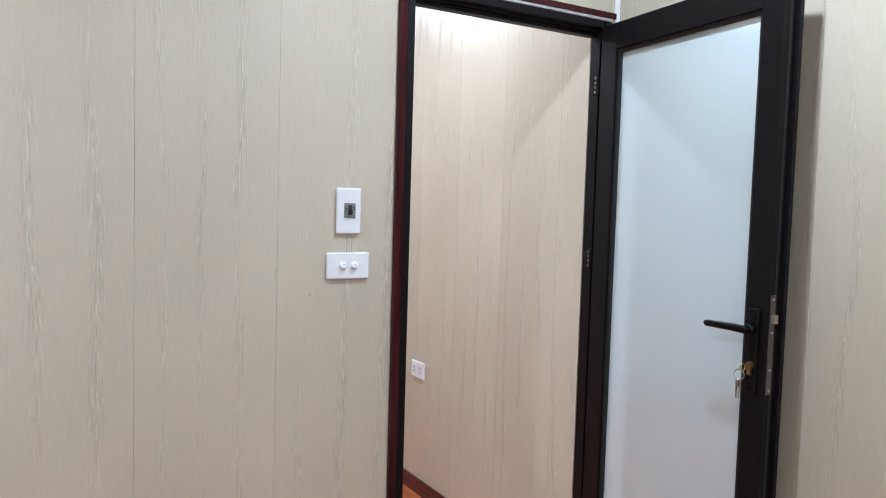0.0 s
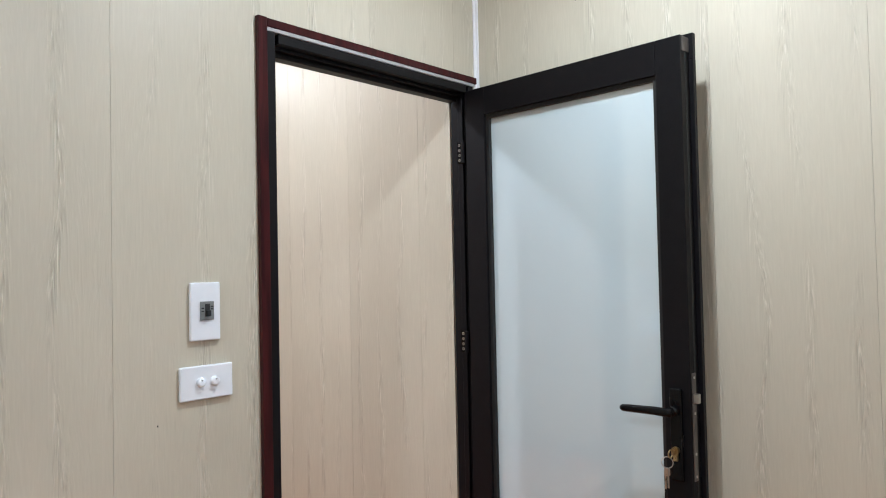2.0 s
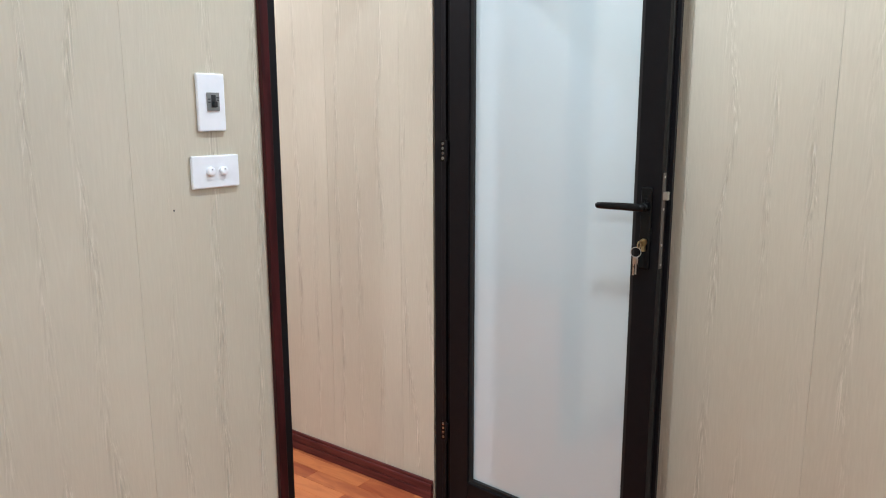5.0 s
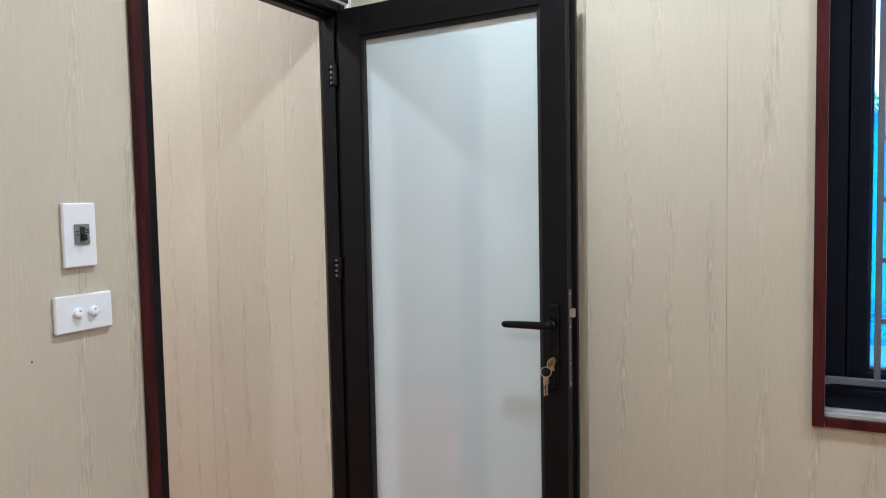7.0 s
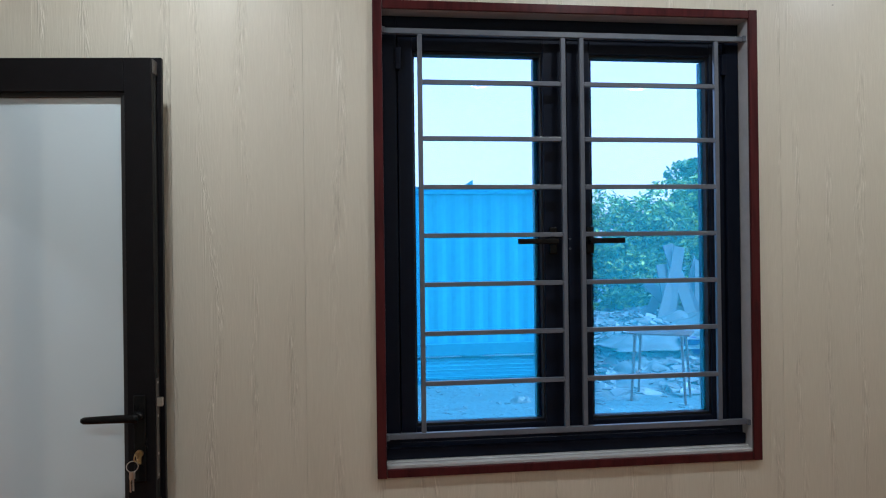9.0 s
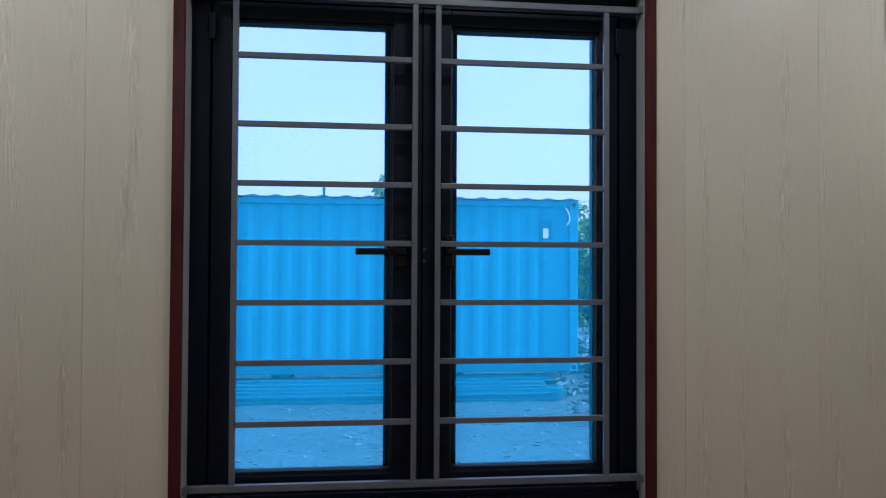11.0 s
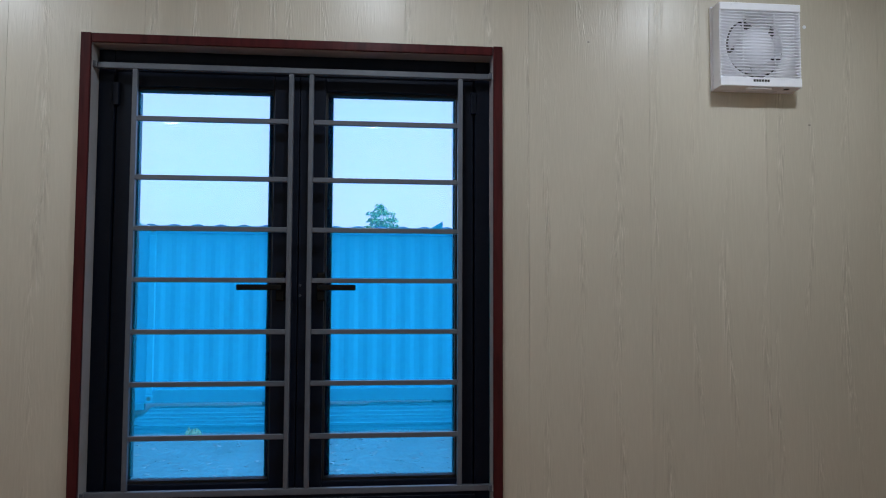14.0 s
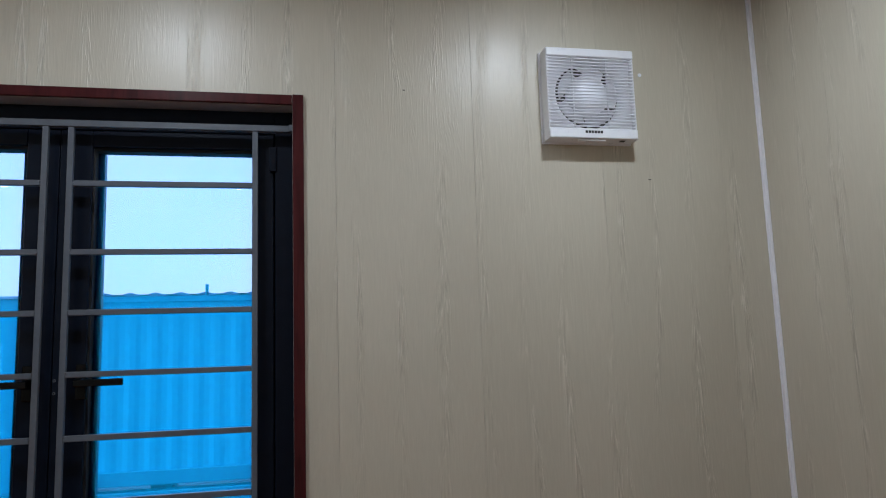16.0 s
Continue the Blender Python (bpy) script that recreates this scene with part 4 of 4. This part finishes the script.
wd = part("window_frame", boxes([(hx0, hx0 + 0.04, CY + 0.02, CY + 0.06, hz0, hz1), (hx1 - 0.04, hx1, CY + 0.02, CY + 0.06, hz0, hz1), (hx0 + 0.04, hx1 - 0.04, CY + 0.02, CY + 0.06, hz1 - 0.04, hz1), (hx0 + 0.04, hx1 - 0.04, CY + 0.02, CY + 0.06, hz0, hz0 + 0.04), (-1.95, -1.90, CY + 0.022, CY + 0.06, hz0 + 0.04, hz1 - 0.04)], 0.003, 1), M_CABIN_FRAME, cab, "pale window frame")
part("pane", boxes([(hx0 + 0.04, hx1 - 0.04, CY + 0.048, CY + 0.052, hz0 + 0.04, hz1 - 0.04)]), M_CONT, wd, "blue window pane")
for z in (1.02, 1.18, 1.34, 1.50, 1.66):
    part("bar", boxes([(hx0 - 0.02, hx1 + 0.02, CY + 0.0, CY + 0.014, z - 0.006, z + 0.006)]), M_CABIN_FRAME, wd)
for x in (-2.1, -1.8, -1.64):
    part("bar", boxes([(x - 0.006, x + 0.006, CY - 0.013, CY - 0.0005, hz0, hz1)]), M_CABIN_FRAME, wd)

# ---- stack of long sheets at the foot of the container ----
stack = thing("sheet_stack", "low stack of long blue-grey ribbed sheets and channels on the ground", "sheet stack")
z = GZ + 0.02
for x in (-1.0, 0.8, 2.6, 4.2):
    part("bearer", boxes([(x, x + 0.08, 8.89, 9.28, GZ, z)]), M_BOARD, stack)
for i, (h, xa, xb, ya) in enumerate(((0.035, -1.40, 4.55, 8.10), (0.05, -1.45, 4.62, 8.12), (0.03, -1.36, 4.50, 8.09), (0.06, -1.42, 4.66, 8.14), (0.035, -1.40, 4.40, 8.16), (0.055, -1.30, 4.35, 8.20), (0.06, -1.25, 4.45, 8.24), (0.028, 1.9, 4.50, 8.28))):
    bm = bmesh.new()
    for k in range(3):
        add_box(bm, xa + 0.02 * k, xb - 0.03 * k, ya + 0.77 + 0.012 * (k % 2), 9.24, z + h * k / 3 + 0.001, z + h * (k + 1) / 3 - 0.003)
    part("sheet", bm, M_PILE, stack)
    z += h

# ---- rubble heap, sheeting, trestle, boards ----
def heap_height(x, y):
    r = max(0.0, min(1.0, (y - 8.0) / 4.0)) * max(0.0, min(1.0, (x - 4.6) / 1.2))
    return GZ + 0.62 * r + 0.10 * noise.noise(Vector((x * 1.3, y * 1.3, 0))) * r


bm = bmesh.new()
n = 60
vs = [[bm.verts.new((4.2 + 8 * i / n, 7.4 + 7 * j / n, heap_height(4.2 + 8 * i / n, 7.4 + 7 * j / n) + 0.012 + 0.03 * noise.noise(Vector((i * 0.9, j * 0.9, 5))))) for j in range(n + 1)] for i in range(n + 1)]
for i in range(n):
    for j in range(n):
        bm.faces.new((vs[i][j], vs[i + 1][j], vs[i + 1][j + 1], vs[i][j + 1]))
for _ in range(2600):
    x, y = random.uniform(4.7, 11.5), random.uniform(7.6, 13.5)
    s = random.uniform(0.02, 0.13) * random.uniform(0.5, 1)
    chunk(bm, (x, y, heap_height(x, y) + 0.02), s * random.uniform(1, 1.8), s, s * random.uniform(0.15, 0.6), (random.uniform(-0.5, 0.5), random.uniform(-0.5, 0.5), random.uniform(0, 3)))
tagged(part("rubble_heap", bm, M_RUBBLE), "heap of broken rubble and scrap", "rubble", kind="stuff")


def crumpled(name, label, x, y, z, w, d, h, mat, seed):
    bm = bmesh.new()
    k = 14
    g = [[bm.verts.new((x + w * (i / k - 0.5) * (1 + 0.25 * noise.noise(Vector((j * 0.4, seed, 0)))), y + d * (j / k - 0.5) * (1 + 0.25 * noise.noise(Vector((i * 0.4, seed, 4)))),
                        z + h * (0.55 + 0.9 * noise.noise(Vector((i * 0.42, j * 0.42, seed)))) * max(0.05, 1 - (2 * i / k - 1) ** 4) * max(0.05, 1 - (2 * j / k - 1) ** 4))) for j in range(k + 1)] for i in range(k + 1)]
    for i in range(k):
        for j in range(k):
            bm.faces.new((g[i][j], g[i + 1][j], g[i + 1][j + 1], g[i][j + 1]))
    bmesh.ops.solidify(bm, geom=list(bm.faces), thickness=0.004)
    return tagged(part(name, bm, mat, smooth=True), label, "plastic sheet")


crumpled("plastic_sheet", "crumpled pale plastic sheeting on the rubble heap", 6.4, 9.9, -0.20, 2.0, 1.2, 0.26, M_SHEETING, 3.1)
crumpled("plastic_sheet", "crumpled pale plastic sheeting on the rubble heap", 7.9, 11.6, -0.05, 1.9, 1.2, 0.30, M_SHEETING, 7.7)
crumpled("plastic_sheet", "flat pale plastic sheeting on the yard soil", 5.2, 8.2, GZ + 0.02, 1.3, 0.5, 0.12, M_SHEETING, 5.3)
crumpled("plastic_bag", "small green and white plastic bag on the soil", -0.50, 8.6, GZ + 0.01, 0.26, 0.2, 0.14, M_GREENBAG, 1.3)
crumpled("plastic_bag", "small pale plastic bag on the soil", 3.35, 7.5, GZ + 0.01, 0.26, 0.18, 0.09, M_SHEETING, 2.3)

tr = thing("trestle_table", "rusty steel trestle table frame with slatted top standing in the yard", "trestle table", pose(5.22, 7.34, GZ + 0.012, 0, 0, -32))
for sx in (-0.31, 0.31):
    for sy in (-0.22, 0.22):
        bm = bmesh.new()
        add_tube(bm, (sx * 1.10, sy * 1.2, 0), (sx * 0.95, sy, 0.86), 0.022, 0.022, 4)
        part("leg", bm, M_RUST, tr)
        bm = bmesh.new()
        add_tube(bm, (sx * 0.97, sy, 0.70), (sx * 0.97, sy * 0.5, 0.85), 0.014, 0.014, 4)
        part("brace", bm, M_RUST, tr)
    bm = bmesh.new()
    add_tube(bm, (sx * 1.04, -0.25, 0.32), (sx * 1.04, 0.25, 0.32), 0.018, 0.018, 4)
    part("stretcher", bm, M_RUST, tr)
    part("crossbar", boxes([(sx * 0.95 - 0.02, sx * 0.95 + 0.02, -0.27, 0.27, 0.84, 0.8715)], 0.003, 1), M_RUST, tr)
part("long_stretcher", tubes([((-0.32, 0.0, 0.32), (0.32, 0.0, 0.32), 0.016)], 4), M_RUST, tr)
for sy in (-0.24, -0.12, 0.0, 0.12, 0.24):
    part("slat", boxes([(-0.40, 0.40, sy - 0.028, sy + 0.028, 0.872, 0.897)], 0.003, 1), M_RUST, tr)
random.seed(11)
for i, (bx, w, ln, rz, ry) in enumerate(((7.28, 0.10, 1.25, 6, 24), (7.45, 0.12, 1.75, -4, 14), (8.0, 0.12, 1.85, 5, -13), (8.22, 0.10, 1.55, -8, -24), (7.34, 0.11, 1.15, 3, 47), (7.92, 0.11, 1.25, -3, -44), (7.64, 0.13, 1.30, 8, -4), (8.25, 0.11, 1.35, 2, 8), (7.15, 0.11, 1.35, 4, 36), (7.95, 0.12, 1.5, -6, 20))):
    b = part("loose_board", boxes([(-w, w, -0.012, 0.012, 0, ln * 0.88)], 0.004, 1), M_BOARD)
    b.matrix_basis = pose(bx, 12.0 + 0.05 * i, heap_height(bx, 12.0) - 0.02, -12, ry, rz)
    tagged(b, "pale weathered board leaning against the bushes", "board", group="leaning boards")
for bx, by, ln, rz in ((5.78, 7.55, 0.62, 8), (5.0, 7.95, 0.7, -24), (6.2, 8.3, 0.8, 30)):
    b = part("loose_board", boxes([(-ln / 2, ln / 2, -0.09, 0.09, 0, 0.02)], 0.004, 1), M_BOARD)
    b.matrix_basis = pose(bx, by, GZ + 0.03 + max(0, heap_height(bx, by) - GZ), 2, 0, rz)
    tagged(b, "pale weathered board lying on the yard soil", "board", group="lying boards")
crumpled("plastic_sheet", "crumpled pale cardboard and sheeting on the rubble heap", 5.6, 9.0, -0.48, 0.9, 0.7, 0.24, M_SHEETING, 9.4)
crumpled("plastic_sheet", "crumpled pale cardboard and sheeting on the rubble heap", 6.9, 8.9, -0.40, 0.9, 0.7, 0.22, M_BOARD, 12.4)
crumpled("plastic_bag", "small green and white plastic bag on the rubble heap", 5.75, 10.0, -0.28, 0.4, 0.3, 0.20, M_GREENBAG, 4.3)
tub = bmesh.new()
add_lathe(tub, pose(6.75, 9.6, heap_height(6.75, 9.6) + 0.02), [(0.0, 0.0), (0.16, 0.0), (0.20, 0.24), (0.215, 0.25), (0.205, 0.25), (0.16, 0.02), (0.0, 0.02)], 24)
tagged(part("plastic_tub", tub, M_TUB, smooth=True), "round blue plastic tub lying on the rubble heap", "tub")


# ---- trees and bushes ----
def leaf_mesh(centres, size, count, seed):
    rng = random.Random(seed)
    verts, faces = [], []
    for _ in range(count):
        (cx_, cy_, cz_), r, flat = centres[rng.randrange(len(centres))]
        a, b = rng.uniform(0, math.tau), math.acos(rng.uniform(-1, 1))
        q = r * rng.uniform(0.45, 1.0) ** 0.6
        p = Vector((cx_ + q * math.sin(b) * math.cos(a), cy_ + q * math.sin(b) * math.sin(a), cz_ + q * flat * math.cos(b)))
        s = size * rng.uniform(0.6, 1.3)
        m = Euler((rng.uniform(-1.0, 1.0), rng.uniform(-0.9, 0.9), rng.uniform(0, math.tau))).to_matrix()
        k = len(verts)
        for u, w in ((0, -1), (0.42, -0.2), (0.3, 0.5), (0, 1), (-0.3, 0.5), (-0.42, -0.2)):
            verts.append(p + m @ Vector((u * s, w * s, 0.12 * s * (1 - w * w))))
        faces += [(k, k + 1, k + 2, k + 3), (k, k + 3, k + 4, k + 5)]
    me = bpy.data.meshes.new("crown")
    me.from_pydata(verts, [], faces)
    return me


def tree(name, label, x, y, base, height, clumps, size, count, mat, seed, cat="tree"):
    t = thing(name, label, cat, pose(x, y, base))
    rng = random.Random(seed)
    bm = bmesh.new()
    add_tube(bm, (0, 0, 0), (0.05, 0, height * 0.55), height * 0.012 + 0.02, height * 0.006 + 0.008, 10)
    for c, r, fl in clumps:
        s = Vector((0.04, 0, height * rng.uniform(0.3, 0.5)))
        add_tube(bm, s, Vector(c), height * 0.004 + 0.005, 0.004, 6)
    part("trunk", bm, M_BARK, t)
    me = leaf_mesh(clumps, size, count, seed)
    me.materials.append(mat)
    cr = new("crown", me)
    cr.parent = t
    return t


def clump_cloud(seed, w, d, zl, zh, n, r):
    rng = random.Random(seed)
    return [((rng.uniform(-w, w), rng.uniform(-d, d), rng.uniform(zl, zh)), r * rng.uniform(0.6, 1.2), 0.75) for _ in range(n)]


def treetop(seed, zl, zh, w, n):
    """Many small flat clumps that narrow towards the tip."""
    rng = random.Random(seed)
    out = []
    for _ in range(n):
        z = zl + (zh - zl) * rng.random() ** 1.3
        r = w * (1 - (z - zl) / (zh - zl)) ** 0.75
        out.append(((rng.uniform(-r, r), rng.uniform(-r, r), z), rng.uniform(0.06, 0.13), 0.55))
    return out


for k, (x, y, w, zh, cnt, mt) in enumerate(((6.7, 14.3, 1.0, 3.0, 5200, M_LEAF), (8.2, 14.0, 1.0, 3.2, 5200, M_LEAF), (9.7, 14.4, 1.1, 3.3, 6000, M_LEAF), (11.6, 14.5, 1.2, 3.8, 4200, M_LEAF_D), (5.6, 16.0, 1.2, 2.9, 3600, M_LEAF))):
    tree("bush", "dense green leafy bush behind the rubble", x, y, GZ, zh, clump_cloud(40 + k, w, 0.6, 0.3, zh, 38, 0.55), 0.075, cnt * 3, mt, 60 + k, "bush")
tree("tree", "round-crowned green tree behind the bushes", 10.95, 15.8, GZ, 4.3, clump_cloud(77, 1.3, 0.7, 2.4, 4.1, 22, 0.55), 0.10, 6500, M_LEAF_D, 78)
tree("tree", "small feathery green treetop above the container roof", 2.10, 13.2, GZ, 3.5, treetop(31, 2.9, 3.78, 0.72, 70), 0.042, 2300, M_LEAF_L, 5)
for k, (x, zt) in enumerate(((-2.75, 3.35), (-2.2, 3.25), (0.55, 3.1), (-1.9, 3.3))):
    tree("tree", "distant feathery treetop above the cabin roof", x, 13.4, GZ, zt, [((0, 0, zt - 0.12), 0.13, 1.1), ((0.15, 0, zt - 0.25), 0.14, 1.0), ((-0.12, 0, zt - 0.25), 0.13, 1.0)], 0.05, 260, M_LEAF_D, 90 + k)

# ---- floor, last ----
slab = part("floor", boxes([(OX - 0.1, ROOM_X + 0.1, ROOM_Y - 0.1, 0.095, -0.16, -0.0085)]), M_CORE)
tagged(slab, "orange-brown laminate plank floor", "floor", kind="structure")
strip_mesh = mesh_of("plank", boxes([(0.0005, 0.3995, 0.0004, 0.0646, -0.008, 0.0)], 0.0004, 1), M_PLANK)
short_mesh = mesh_of("plank", boxes([(0.0005, 0.1995, 0.0004, 0.0646, -0.008, 0.0)], 0.0004, 1), M_PLANK)
rest = []
j = 0
y = -0.002 - 0.065 * 44
while y < -0.05:
    x = OX
    first = True
    while x < ROOM_X - 0.02:
        short = (first and j % 2 == 1) or x + 0.4 > ROOM_X + 0.08
        step = 0.2 if short else 0.4
        if x < 0.1 and y > -1.15:
            o = new("plank", short_mesh if short else strip_mesh)
            o.location = (x, y, 0)
            o.parent = slab
        else:
            rest.append((x + 0.0005, x + step - 0.0005, y + 0.0004, y + 0.0646, -0.008, 0.0))
        x += step
        first = False
    y += 0.065
    j += 1
tagged(part("planks", boxes(rest), M_PLANK, slab), kind="stuff")
